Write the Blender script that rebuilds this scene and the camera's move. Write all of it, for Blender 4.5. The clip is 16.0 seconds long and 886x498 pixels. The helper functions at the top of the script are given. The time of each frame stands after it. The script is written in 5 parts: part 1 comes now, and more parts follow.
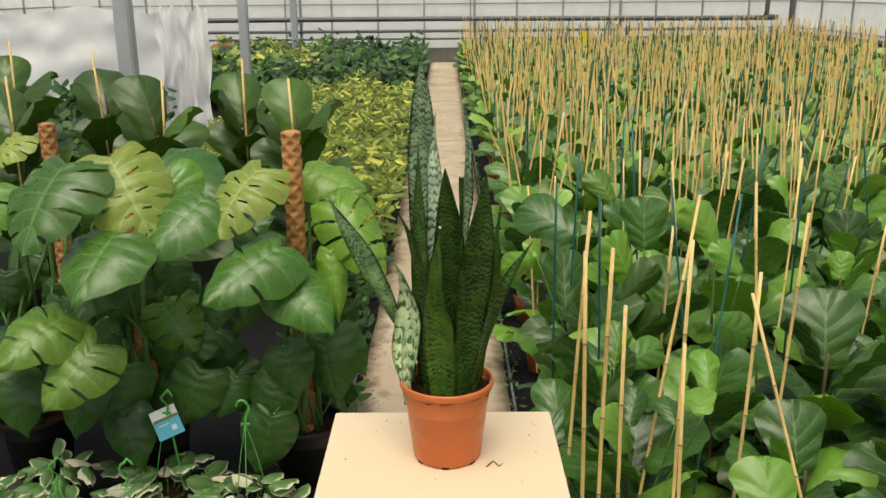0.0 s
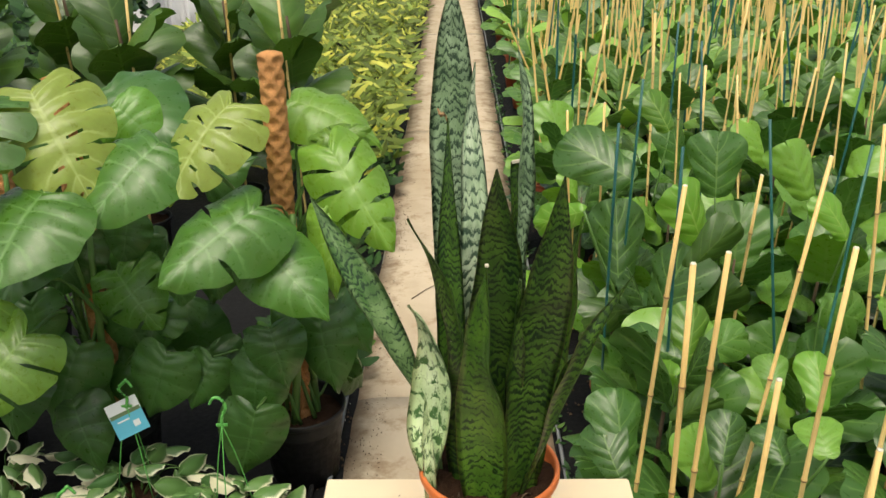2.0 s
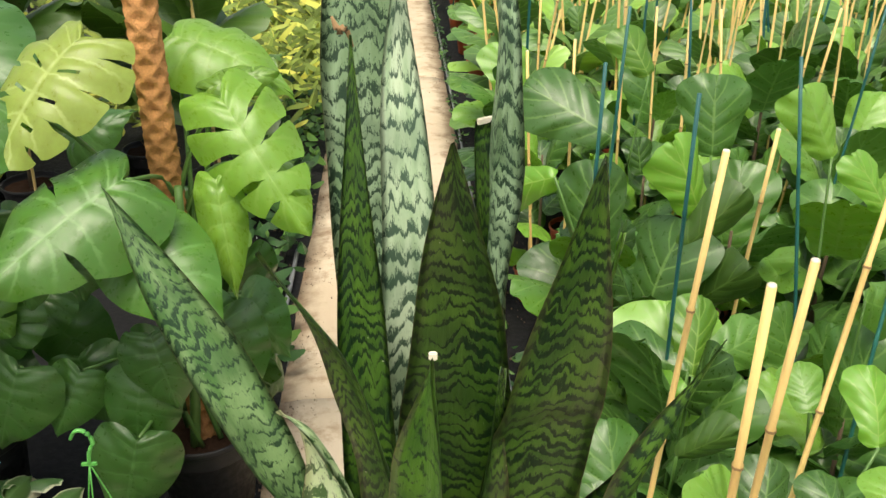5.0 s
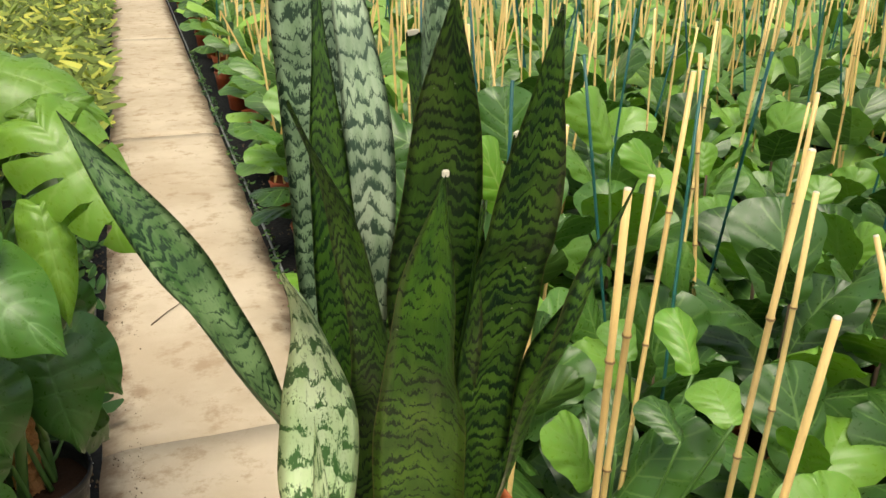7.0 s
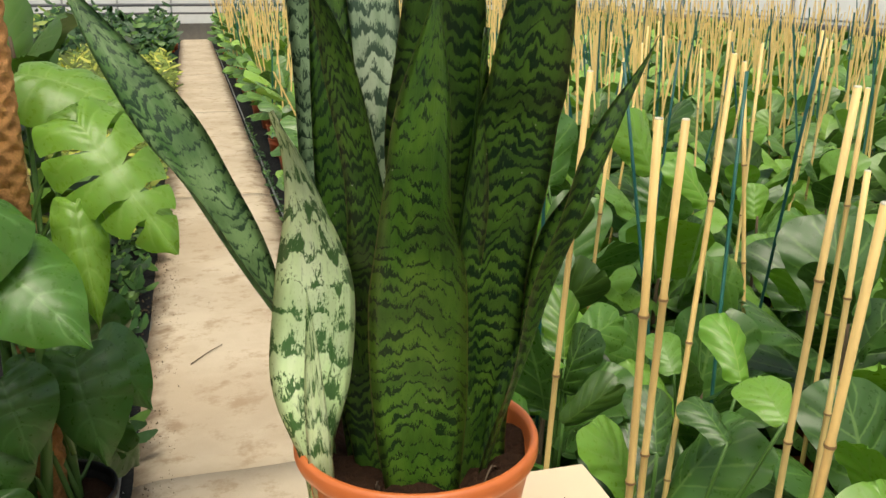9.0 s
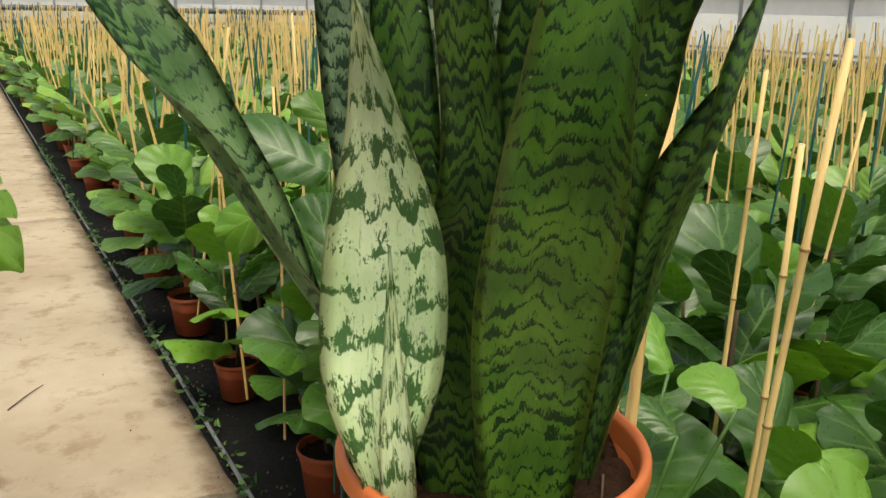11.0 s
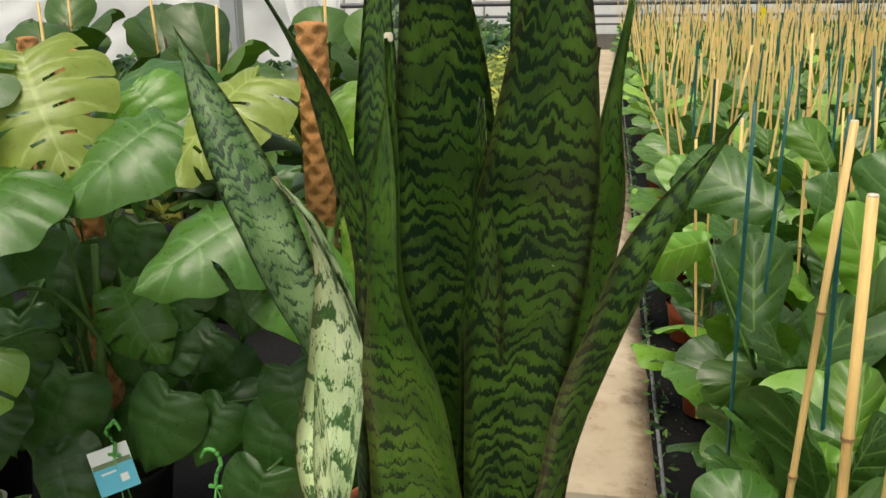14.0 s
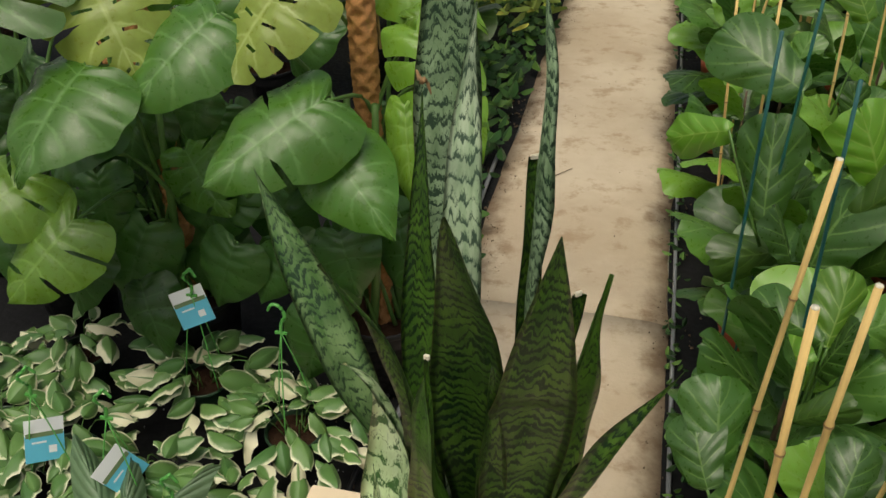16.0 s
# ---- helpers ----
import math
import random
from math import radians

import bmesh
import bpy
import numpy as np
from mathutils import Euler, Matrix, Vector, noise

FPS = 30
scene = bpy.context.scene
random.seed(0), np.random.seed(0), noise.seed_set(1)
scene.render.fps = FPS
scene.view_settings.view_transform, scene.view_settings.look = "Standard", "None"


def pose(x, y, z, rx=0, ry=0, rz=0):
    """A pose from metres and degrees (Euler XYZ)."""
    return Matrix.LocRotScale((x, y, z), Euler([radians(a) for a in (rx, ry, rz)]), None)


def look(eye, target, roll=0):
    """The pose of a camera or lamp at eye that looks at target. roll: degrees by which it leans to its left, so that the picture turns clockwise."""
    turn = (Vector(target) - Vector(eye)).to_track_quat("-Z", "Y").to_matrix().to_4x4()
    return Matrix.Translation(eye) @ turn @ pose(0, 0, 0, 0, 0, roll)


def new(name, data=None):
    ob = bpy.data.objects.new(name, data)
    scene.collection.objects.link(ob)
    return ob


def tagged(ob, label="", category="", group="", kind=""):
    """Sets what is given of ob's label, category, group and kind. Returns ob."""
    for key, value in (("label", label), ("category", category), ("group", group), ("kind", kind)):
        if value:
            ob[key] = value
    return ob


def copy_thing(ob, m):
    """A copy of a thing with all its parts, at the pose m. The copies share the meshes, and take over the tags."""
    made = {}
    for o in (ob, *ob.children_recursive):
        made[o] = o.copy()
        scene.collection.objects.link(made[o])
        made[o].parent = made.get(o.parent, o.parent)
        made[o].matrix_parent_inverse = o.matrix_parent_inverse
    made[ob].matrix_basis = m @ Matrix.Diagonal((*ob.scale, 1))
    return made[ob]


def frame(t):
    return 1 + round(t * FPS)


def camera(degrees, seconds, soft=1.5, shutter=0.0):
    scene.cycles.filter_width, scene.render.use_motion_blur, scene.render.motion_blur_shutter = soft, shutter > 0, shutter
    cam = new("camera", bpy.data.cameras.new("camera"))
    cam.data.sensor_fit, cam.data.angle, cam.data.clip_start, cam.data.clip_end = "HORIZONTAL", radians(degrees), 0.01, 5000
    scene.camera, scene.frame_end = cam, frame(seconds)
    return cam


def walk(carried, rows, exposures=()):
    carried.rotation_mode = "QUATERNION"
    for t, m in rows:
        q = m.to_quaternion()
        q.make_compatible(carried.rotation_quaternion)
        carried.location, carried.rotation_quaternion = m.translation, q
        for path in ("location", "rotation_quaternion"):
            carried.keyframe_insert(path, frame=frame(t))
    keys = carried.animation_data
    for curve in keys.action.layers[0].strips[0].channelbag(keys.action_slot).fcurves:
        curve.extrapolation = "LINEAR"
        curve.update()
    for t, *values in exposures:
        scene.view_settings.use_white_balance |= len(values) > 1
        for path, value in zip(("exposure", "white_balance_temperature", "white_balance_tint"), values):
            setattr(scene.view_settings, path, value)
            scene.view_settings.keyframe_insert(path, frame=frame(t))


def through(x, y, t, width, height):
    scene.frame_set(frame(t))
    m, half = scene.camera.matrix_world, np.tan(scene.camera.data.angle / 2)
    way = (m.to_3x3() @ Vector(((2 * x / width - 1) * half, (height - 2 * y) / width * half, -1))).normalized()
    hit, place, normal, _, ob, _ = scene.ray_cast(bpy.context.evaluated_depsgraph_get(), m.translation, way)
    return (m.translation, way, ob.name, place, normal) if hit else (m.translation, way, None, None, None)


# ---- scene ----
cam = camera(53.3, 16.0)
PATH = [
    (0, (0.006, 0.032, 1.625), (-0.005, 1.95, 1.062), -0.5),
    (0.5, (0.008, 0.138, 1.617), (-0.046, 2.028, 0.964), -0.6),
    (1, (-0.006, 0.299, 1.636), (-0.103, 2.149, 0.883), -1.2),
    (1.5, (-0.043, 0.494, 1.632), (-0.126, 2.332, 0.847), -1.3),
    (2, (-0.038, 0.644, 1.616), (-0.067, 2.477, 0.816), -0.7),
    (2.5, (-0.002, 0.84, 1.597), (-0.042, 2.643, 0.732), -0.6),
    (3, (0.022, 0.985, 1.574), (-0.18, 2.741, 0.638), -0.8),
    (3.2, (0.023, 1.018, 1.567), (-0.21, 2.767, 0.626), -0.1),
    (5.3, (-0.038, 1.113, 1.459), (0.14, 2.897, 0.572), -0.2),
    (5.5, (-0.053, 1.097, 1.454), (0.184, 2.879, 0.577), -0.4),
    (6, (-0.102, 1.058, 1.448), (0.298, 2.818, 0.586), 0.2),
    (6.5, (-0.128, 1.032, 1.429), (0.364, 2.788, 0.609), 0.7),
    (7, (-0.161, 1.009, 1.394), (0.446, 2.754, 0.629), 0.8),
    (7.5, (-0.169, 0.988, 1.356), (0.462, 2.752, 0.656), 1.0),
    (8, (-0.146, 0.96, 1.313), (0.418, 2.768, 0.67), 1.4),
    (8.2, (-0.127, 0.946, 1.299), (0.345, 2.79, 0.685), 1.1),
    (10.3, (-0.197, 1.13, 1.17), (0.525, 2.914, 0.627), 0.6),
    (10.5, (-0.215, 1.144, 1.166), (0.568, 2.908, 0.639), 1.7),
    (11, (-0.239, 1.165, 1.165), (0.686, 2.858, 0.635), 1.1),
    (11.5, (-0.257, 1.18, 1.167), (0.738, 2.831, 0.635), 0.6),
    (12, (-0.25, 1.171, 1.179), (0.685, 2.845, 0.61), 0.6),
    (12.5, (-0.205, 1.127, 1.219), (0.619, 2.854, 0.639), 1.3),
    (13, (-0.113, 1.076, 1.236), (0.311, 2.944, 0.664), 0.5),
    (13.5, (0.007, 1.047, 1.247), (0.03, 2.966, 0.686), -0.1),
    (14, (0.089, 1.058, 1.265), (-0.263, 2.945, 0.706), -0.9),
    (14.5, (0.132, 1.068, 1.325), (-0.43, 2.909, 0.784), -0.3),
    (15, (0.141, 1.056, 1.429), (-0.457, 2.885, 0.882), 0.0),
    (15.5, (0.138, 1.032, 1.539), (-0.43, 2.76, 0.707), -0.7),
    (16, (0.106, 1.039, 1.616), (-0.29, 2.648, 0.496), -1.2),
]
walk(cam, [(t, look(eye, target, roll)) for t, eye, target, roll in PATH], exposures=((0.0, -0.3, 6900, 5), (1.5, -0.1, 6900, 5), (2.5, 0.1, 6900, 5), (3.2, 0.17, 6900, 5), (5.5, 0.46, 6900, 5), (6.0, 0.23, 6900, 5), (7.0, 0.1, 6900, 5), (8.2, 0.02, 6900, 5), (10.5, -0.13, 6900, 5), (13.0, -0.17, 6900, 5), (14.5, -0.11, 6900, 5), (15.5, -0.5, 6900, 5), (16.0, -0.57, 6900, 5)))

# ---- light ----
world = bpy.data.worlds.new("overcast_sky")
scene.world = world
world.use_nodes = True
sky = world.node_tree.nodes.new("ShaderNodeTexSky")
sky.sky_type = "NISHITA"
sky.sun_disc = False
sky.sun_elevation, sky.sun_rotation = radians(69), radians(194)
sky.air_density, sky.dust_density, sky.ozone_density = 1.0, 6.0, 0.6
bg = world.node_tree.nodes["Background"]
bg.inputs["Strength"].default_value = 0.15
world.node_tree.links.new(sky.outputs["Color"], bg.inputs["Color"])
sun = new("sun", bpy.data.lights.new("sun", "SUN"))
sun.data.energy, sun.data.angle, sun.data.color = 2.45, radians(45), (1.0, 0.95, 0.88)
sun.matrix_world = look((-0.8, -3.3, 9.0), (0, 0, 0))


# ---- materials ----
class Mat:
    """A small wrapper to write node materials in few words."""

    def __init__(self, name, rough=0.6, metal=0.0):
        self.mat = bpy.data.materials.new(name)
        self.mat.use_nodes = True
        self.nt = self.mat.node_tree
        self.bsdf = self.nt.nodes["Principled BSDF"]
        self.bsdf.inputs["Roughness"].default_value = rough
        self.bsdf.inputs["Metallic"].default_value = metal
        self.out = self.nt.nodes["Material Output"]

    def put(self, socket, value):
        if hasattr(value, "is_linked"):
            self.nt.links.new(value, socket)
        elif isinstance(value, tuple) and len(value) == 3 and socket.type == "RGBA":
            socket.default_value = (*value, 1)
        else:
            socket.default_value = value

    def node(self, kind, ins=None, **props):
        n = self.nt.nodes.new("ShaderNode" + kind)
        for k, v in props.items():
            setattr(n, k, v)
        for k, v in (ins or {}).items():
            self.put(n.inputs[k], v)
        return n

    def noise(self, scale, detail=4, rough=0.6, vec=None):
        n = self.node("TexNoise", {"Scale": scale, "Detail": detail, "Roughness": rough})
        self.put(n.inputs["Vector"], vec or self.coord())
        return n.outputs["Fac"]

    def coord(self, which="Object"):
        return self.node("TexCoord").outputs[which]

    def math(self, op, a, b=0.0, c=0.0):
        n = self.node("Math", operation=op)
        for s, v in zip(n.inputs, (a, b, c)):
            self.put(s, v)
        return n.outputs[0]

    def ramp(self, fac, lo, hi, a=0.0, b=1.0):
        n = self.node("MapRange", {"Value": fac, "From Min": lo, "From Max": hi, "To Min": a, "To Max": b}, interpolation_type="SMOOTHSTEP")
        return n.outputs[0]

    def mix(self, fac, a, b, blend="MIX"):
        n = self.node("Mix", data_type="RGBA", blend_type=blend)
        self.put(n.inputs[0], fac)
        self.put(n.inputs[6], a)
        self.put(n.inputs[7], b)
        return n.outputs[2]

    def rand(self):
        return self.node("ObjectInfo").outputs["Random"]

    def hsv(self, col, hue=0.5, sat=1.0, val=1.0):
        return self.node("HueSaturation", {"Color": col, "Hue": hue, "Saturation": sat, "Value": val}).outputs[0]

    def set(self, **kw):
        for k, v in kw.items():
            self.put(self.bsdf.inputs[k.replace("_", " ")], v)
        return self

    def bump(self, height, strength=0.3, dist=0.002):
        n = self.node("Bump", {"Height": height, "Strength": strength, "Distance": dist})
        self.nt.links.new(n.outputs[0], self.bsdf.inputs["Normal"])
        return self


def simple(name, col, rough=0.6, metal=0.0, scale=30.0, vary=0.35, bump=0.15, dist=0.002, big=2.0, spec=0.5):
    m = Mat(name, rough, metal)
    m.set(Specular_IOR_Level=spec)
    fine = m.noise(scale, 5)
    broad = m.noise(big, 3)
    both = m.math("MULTIPLY_ADD", m.math("SUBTRACT", fine, 0.5), vary * 1.4, m.math("MULTIPLY_ADD", m.math("SUBTRACT", broad, 0.5), vary * 1.4, 1.0))
    m.set(Base_Color=m.hsv(col, val=both), Roughness=m.ramp(fine, 0.3, 0.7, max(rough - 0.12, 0.05), min(rough + 0.12, 1)))
    m.bump(fine, bump, dist)
    return m.mat


def leafy(name, col, young=None, rough=0.38, veins=9.0, vein_col=None, gloss=0.6, vary=0.25, through=0.14, island=False, bump=0.5, vein_mix=0.5):
    """A leaf: veins from the map of the leaf, blotches, a gloss and some light shining through."""
    m = Mat(name, rough)
    uv = m.node("SeparateXYZ", {"Vector": m.coord("UV")})
    u, v = uv.outputs[0], uv.outputs[1]
    n1, n2 = m.noise(14, 4), m.noise(90, 3)
    r = m.node("NewGeometry").outputs["Random Per Island"] if island else m.rand()
    val = m.math("MULTIPLY_ADD", m.math("SUBTRACT", n1, 0.5), 0.38, m.math("MULTIPLY_ADD", m.math("SUBTRACT", r, 0.5), vary * 2, 1.0))
    base = m.mix(m.ramp(r, 0.55, 1.0, 0, 0.7), col, young) if young else col
    base = m.hsv(base, val=val, hue=m.math("MULTIPLY_ADD", m.math("SUBTRACT", n1, 0.5), 0.03, 0.5))
    height = n2
    if veins:
        mid = m.ramp(u, 0.015, 0.06, 1, 0)
        wob = m.math("MULTIPLY_ADD", m.math("SUBTRACT", m.noise(20, 2), 0.5), 0.03, m.math("MULTIPLY_ADD", u, -0.11, v))
        tri = m.math("ABSOLUTE", m.math("SUBTRACT", m.math("FRACT", m.math("MULTIPLY", wob, veins)), 0.5))
        side = m.math("MULTIPLY", m.ramp(tri, 0.02, 0.09, 1, 0), m.ramp(u, 0.6, 1.0, 0.9, 0.1))
        vein = m.math("MAXIMUM", mid, side)
        base = m.mix(m.math("MULTIPLY", vein, vein_mix), base, vein_col or (0.2, 0.34, 0.1))
        swell = m.ramp(tri, 0.0, 0.42, 0, 1)
        height = m.math("MULTIPLY_ADD", n2, 0.12, swell)
    m.set(Base_Color=base, Roughness=m.ramp(n1, 0.3, 0.7, rough - 0.08, rough + 0.12), Specular_IOR_Level=gloss)
    m.bump(height, bump, 0.004)
    if through:
        t = m.node("BsdfTranslucent", {"Color": m.hsv(base, sat=1.1, val=1.5)})
        mix = m.node("MixShader", {0: through, 1: m.bsdf.outputs[0], 2: t.outputs[0]})
        m.nt.links.new(mix.outputs[0], m.out.inputs[0])
    return m.mat


def snake(name, pale, green, dark, wide=0.3, freq=62.0, streak=0.8, patch=0.9, long=0.0, zig=0.0035, peaks=1.6, crisp=0.12):
    """Snake-plant leaf: jagged dark cross bands that arch in the middle and fray upwards. The map is in metres along the leaf, -1 to 1 across."""
    m = Mat(name, 0.33)
    uv = m.node("SeparateXYZ", {"Vector": m.coord("UV")})
    u, v = uv.outputs[0], uv.outputs[1]
    r = m.math("MULTIPLY", m.rand(), 37.0)
    au = m.math("ABSOLUTE", u)

    def field(su, sv, detail=3.0, rough=0.6):
        vec = m.node("CombineXYZ", {"X": m.math("MULTIPLY", u, su), "Y": m.math("MULTIPLY", v, sv), "Z": r}).outputs[0]
        return m.math("SUBTRACT", m.noise(1.0, detail, rough, vec), 0.5)

    ph = m.math("MULTIPLY_ADD", field(1.4, 16.0), 0.045, v)
    ph = m.math("MULTIPLY_ADD", field(5.0, 30.0), 0.009, ph)
    ph = m.math("MULTIPLY_ADD", field(24.0, 60.0, 4.0, 0.7), 0.0048, ph)
    ph = m.math("MULTIPLY_ADD", au, 0.004, ph)
    wander = m.math("MULTIPLY_ADD", field(0.9, 22.0, 2.0), 1.4, m.math("MULTIPLY", u, peaks))
    ph = m.math("MULTIPLY_ADD", m.math("PINGPONG", wander, 0.5), zig * 2.0, ph)
    saw = m.math("FRACT", m.math("MULTIPLY", ph, freq))
    w = m.math("MULTIPLY_ADD", field(1.1, 26.0, 2.0), 1.3, wide)
    w = m.math("MULTIPLY_ADD", field(26.0, 260.0, 4.0, 0.75), streak, w)
    w = m.math("MULTIPLY_ADD", field(3.5, 60.0), patch, w)
    band = m.math("MULTIPLY", m.ramp(m.math("SUBTRACT", saw, w), 0.0, crisp, 1, 0), m.ramp(saw, 0.0, 0.035, 0, 1))
    ground = m.mix(m.ramp(field(1.2, 9.0), -0.14, 0.16), pale, green)
    zone = m.math("SINE", m.math("MULTIPLY", m.math("MULTIPLY_ADD", field(1.0, 12.0), 0.05, ph), freq * 1.3))
    ground = m.mix(m.ramp(zone, -0.2, 1.0, 0, 0.45), ground, m.mix(0.6, green, dark))
    ground = m.mix(m.math("MULTIPLY", m.ramp(field(20.0, 220.0, 3.0), 0.06, 0.28), 0.55), ground, dark)
    col = m.mix(m.math("MULTIPLY", band, 0.93), ground, dark)
    if long:
        run = m.math("MULTIPLY", m.ramp(field(6.0, 11.0, 3.0), 0.1, 0.2), m.ramp(field(22.0, 90.0, 3.0), -0.05, 0.1))
        col = m.mix(m.math("MULTIPLY", run, long), col, dark)
    col = m.mix(m.ramp(au, 0.965, 0.998, 0, 0.5), col, (0.2, 0.17, 0.07))
    col = m.mix(m.ramp(m.noise(320, 1), 0.79, 0.82, 0, 0.6), col, (0.5, 0.5, 0.42))
    m.set(Base_Color=col, Roughness=m.ramp(field(3.0, 14.0), -0.2, 0.2, 0.3, 0.5), Specular_IOR_Level=0.32)
    m.bump(m.math("ADD", field(14.0, 30.0), m.math("MULTIPLY", band, 0.2)), 0.3, 0.001)
    return m.mat


def cane_mat(name, a, b):
    m = Mat(name, 0.45)
    st = m.node("Mapping", {"Vector": m.coord(), "Scale": (1.0, 1.0, 0.06)}).outputs[0]
    n1, n2 = m.noise(260, 3, 0.6, st), m.noise(5, 3)
    r = m.rand()
    isl = m.node("NewGeometry").outputs["Random Per Island"]
    col = m.mix(m.math("FRACT", m.math("ADD", r, isl)), a, b)
    m.set(Base_Color=m.hsv(col, val=m.math("ADD", m.math("MULTIPLY", n1, 0.5), m.math("MULTIPLY_ADD", n2, 0.7, 0.4))))
    m.bump(n1, 0.3, 0.001)
    return m.mat


M_SNAKE_PALE = snake("snake_leaf_pale", (0.31, 0.43, 0.26), (0.18, 0.28, 0.14), (0.011, 0.036, 0.018), 0.34, 86.0, 2.6, 1.4, 0.5, 0.003, 2.2, 0.08)
M_SNAKE_BLEACH = snake("snake_leaf_bleached", (0.46, 0.56, 0.38), (0.27, 0.38, 0.22), (0.025, 0.06, 0.035), 0.3, 62.0, 1.7, 1.3, 0.25, 0.003, 1.5)
M_SNAKE_CREAM = snake("snake_leaf_cream", (0.7, 0.81, 0.52), (0.58, 0.74, 0.38), (0.024, 0.1, 0.014), 0.24, 42.0, 2.4, 2.9, 1.0, 0.004, 1.3, 0.08)
M_SNAKE_MID = snake("snake_leaf_mid", (0.09, 0.19, 0.02), (0.056, 0.14, 0.014), (0.0045, 0.023, 0.007), 0.17, 96.0, 1.9, 1.5, 0.3, 0.0032, 1.9, 0.09)
M_SNAKE_DARK = snake("snake_leaf_dark", (0.072, 0.15, 0.018), (0.043, 0.104, 0.013), (0.0042, 0.019, 0.007), 0.3, 102.0, 1.2, 1.1, 0.25, 0.0019, 1.5, 0.2)
M_SNAKE_GREY = snake("snake_leaf_grey", (0.17, 0.27, 0.11), (0.07, 0.155, 0.04), (0.009, 0.034, 0.013), 0.22, 92.0, 1.9, 1.5, 0.3, 0.003, 1.6)
M_CUT = simple("dry_cut", (0.75, 0.7, 0.55), 0.8)
M_MON = leafy("monstera_leaf", (0.064, 0.168, 0.019), (0.105, 0.25, 0.022), 0.32, 7, (0.2, 0.38, 0.12), bump=0.22, vein_mix=0.4)
# darkened copy of the monstera leaf: shade inside the plants put into the colour
M_MON_DARK = leafy("monstera_leaf_shaded", (0.043, 0.118, 0.019), None, 0.34, 7, (0.1, 0.21, 0.07), bump=0.22, vein_mix=0.35)
M_MON_YOUNG = leafy("monstera_leaf_young", (0.36, 0.47, 0.085), None, 0.34, 8, (0.5, 0.6, 0.2), through=0.3, bump=0.35, vein_mix=0.5)
M_MON_BRIGHT = leafy("monstera_leaf_bright", (0.145, 0.28, 0.032), None, 0.32, 7, (0.3, 0.48, 0.12), through=0.25, bump=0.3, vein_mix=0.35)
M_FIG = leafy("fig_leaf", (0.054, 0.138, 0.022), (0.15, 0.29, 0.03), 0.33, 6, (0.22, 0.37, 0.1), vary=0.5, bump=0.14, vein_mix=0.42, gloss=0.6)
M_FIG_BRIGHT = leafy("fig_leaf_young", (0.12, 0.27, 0.026), None, 0.36, 6, (0.34, 0.48, 0.12), vary=0.3, bump=0.14, vein_mix=0.45, through=0.22)
# fig leaf for the far bed, its hazy sky sheen painted as a paler base
M_FIG_FAR = leafy("fig_leaf_far_sheen", (0.1, 0.21, 0.044), (0.25, 0.41, 0.065), 0.33, 6, (0.24, 0.39, 0.1), vary=0.42, island=True, bump=0.3, vein_mix=0.65, gloss=0.6)
# own dark tone of the tall figs; FIG_SHADE uses it as painted shade
M_FIG_DARK = leafy("fig_leaf_dark", (0.05, 0.11, 0.016), (0.075, 0.155, 0.02), 0.35, 6, (0.13, 0.22, 0.05), bump=0.25, vein_mix=0.4)
M_COVER = leafy("ground_cover_leaf", (0.25, 0.34, 0.07), (0.66, 0.6, 0.12), 0.45, 0, island=True, vary=0.6)
M_SHRUB = leafy("shrub_leaf", (0.04, 0.11, 0.03), (0.12, 0.22, 0.04), 0.42, 0, island=True, vary=0.5)
M_CROTON = leafy("croton_leaf", (0.42, 0.16, 0.03), (0.5, 0.33, 0.05), 0.4, 0, island=True, vary=0.4)
M_GREYLEAF = leafy("grey_green_leaf", (0.12, 0.2, 0.1), None, 0.45, 10, (0.2, 0.3, 0.17))
M_STEM = simple("green_stem", (0.09, 0.19, 0.04), 0.45)
M_BARK = simple("brown_stem", (0.11, 0.075, 0.045), 0.8)
M_CANE = cane_mat("bamboo", (0.88, 0.65, 0.27), (0.8, 0.55, 0.2))
M_CANE_GREEN = cane_mat("green_stake", (0.02, 0.13, 0.1), (0.015, 0.1, 0.1))
M_NODE = simple("bamboo_node", (0.3, 0.18, 0.08), 0.7)
M_TERRA = simple("terracotta_plastic", (0.62, 0.165, 0.045), 0.4, scale=40, vary=0.16, bump=0.06, big=9)
M_TERRA_DULL = simple("dull_terracotta_pot", (0.4, 0.09, 0.035), 0.5, scale=60, vary=0.3)
M_BLACKPOT = simple("black_pot", (0.012, 0.012, 0.013), 0.5, spec=0.3, scale=60, vary=0.4)
M_GREENPOT = simple("green_pot", (0.02, 0.055, 0.025), 0.45, scale=60, vary=0.4)
M_SOIL = simple("potting_soil", (0.04, 0.021, 0.012), 0.95, spec=0.1, scale=160, vary=0.9, bump=1.0, dist=0.006)
M_BOX = simple("cream_board", (0.8, 0.65, 0.44), 0.7, scale=70, vary=0.05, bump=0.05, big=5)
M_MOSS = simple("coir", (0.5, 0.25, 0.1), 0.95, spec=0.1, scale=240, vary=0.7, bump=1.0, dist=0.004)
M_MAT = simple("black_ground_cloth", (0.009, 0.009, 0.0095), 0.75, spec=0.22, scale=55, vary=0.9, bump=0.6, dist=0.004)
M_HOSE = simple("grey_hose", (0.2, 0.21, 0.22), 0.4, scale=80)
M_STEEL = simple("galvanised_steel", (0.5, 0.52, 0.55), 0.42, 0.35, scale=40, vary=0.2)
M_PIPE = simple("grey_heating_pipe", (0.13, 0.13, 0.14), 0.5, 0.2, scale=30)
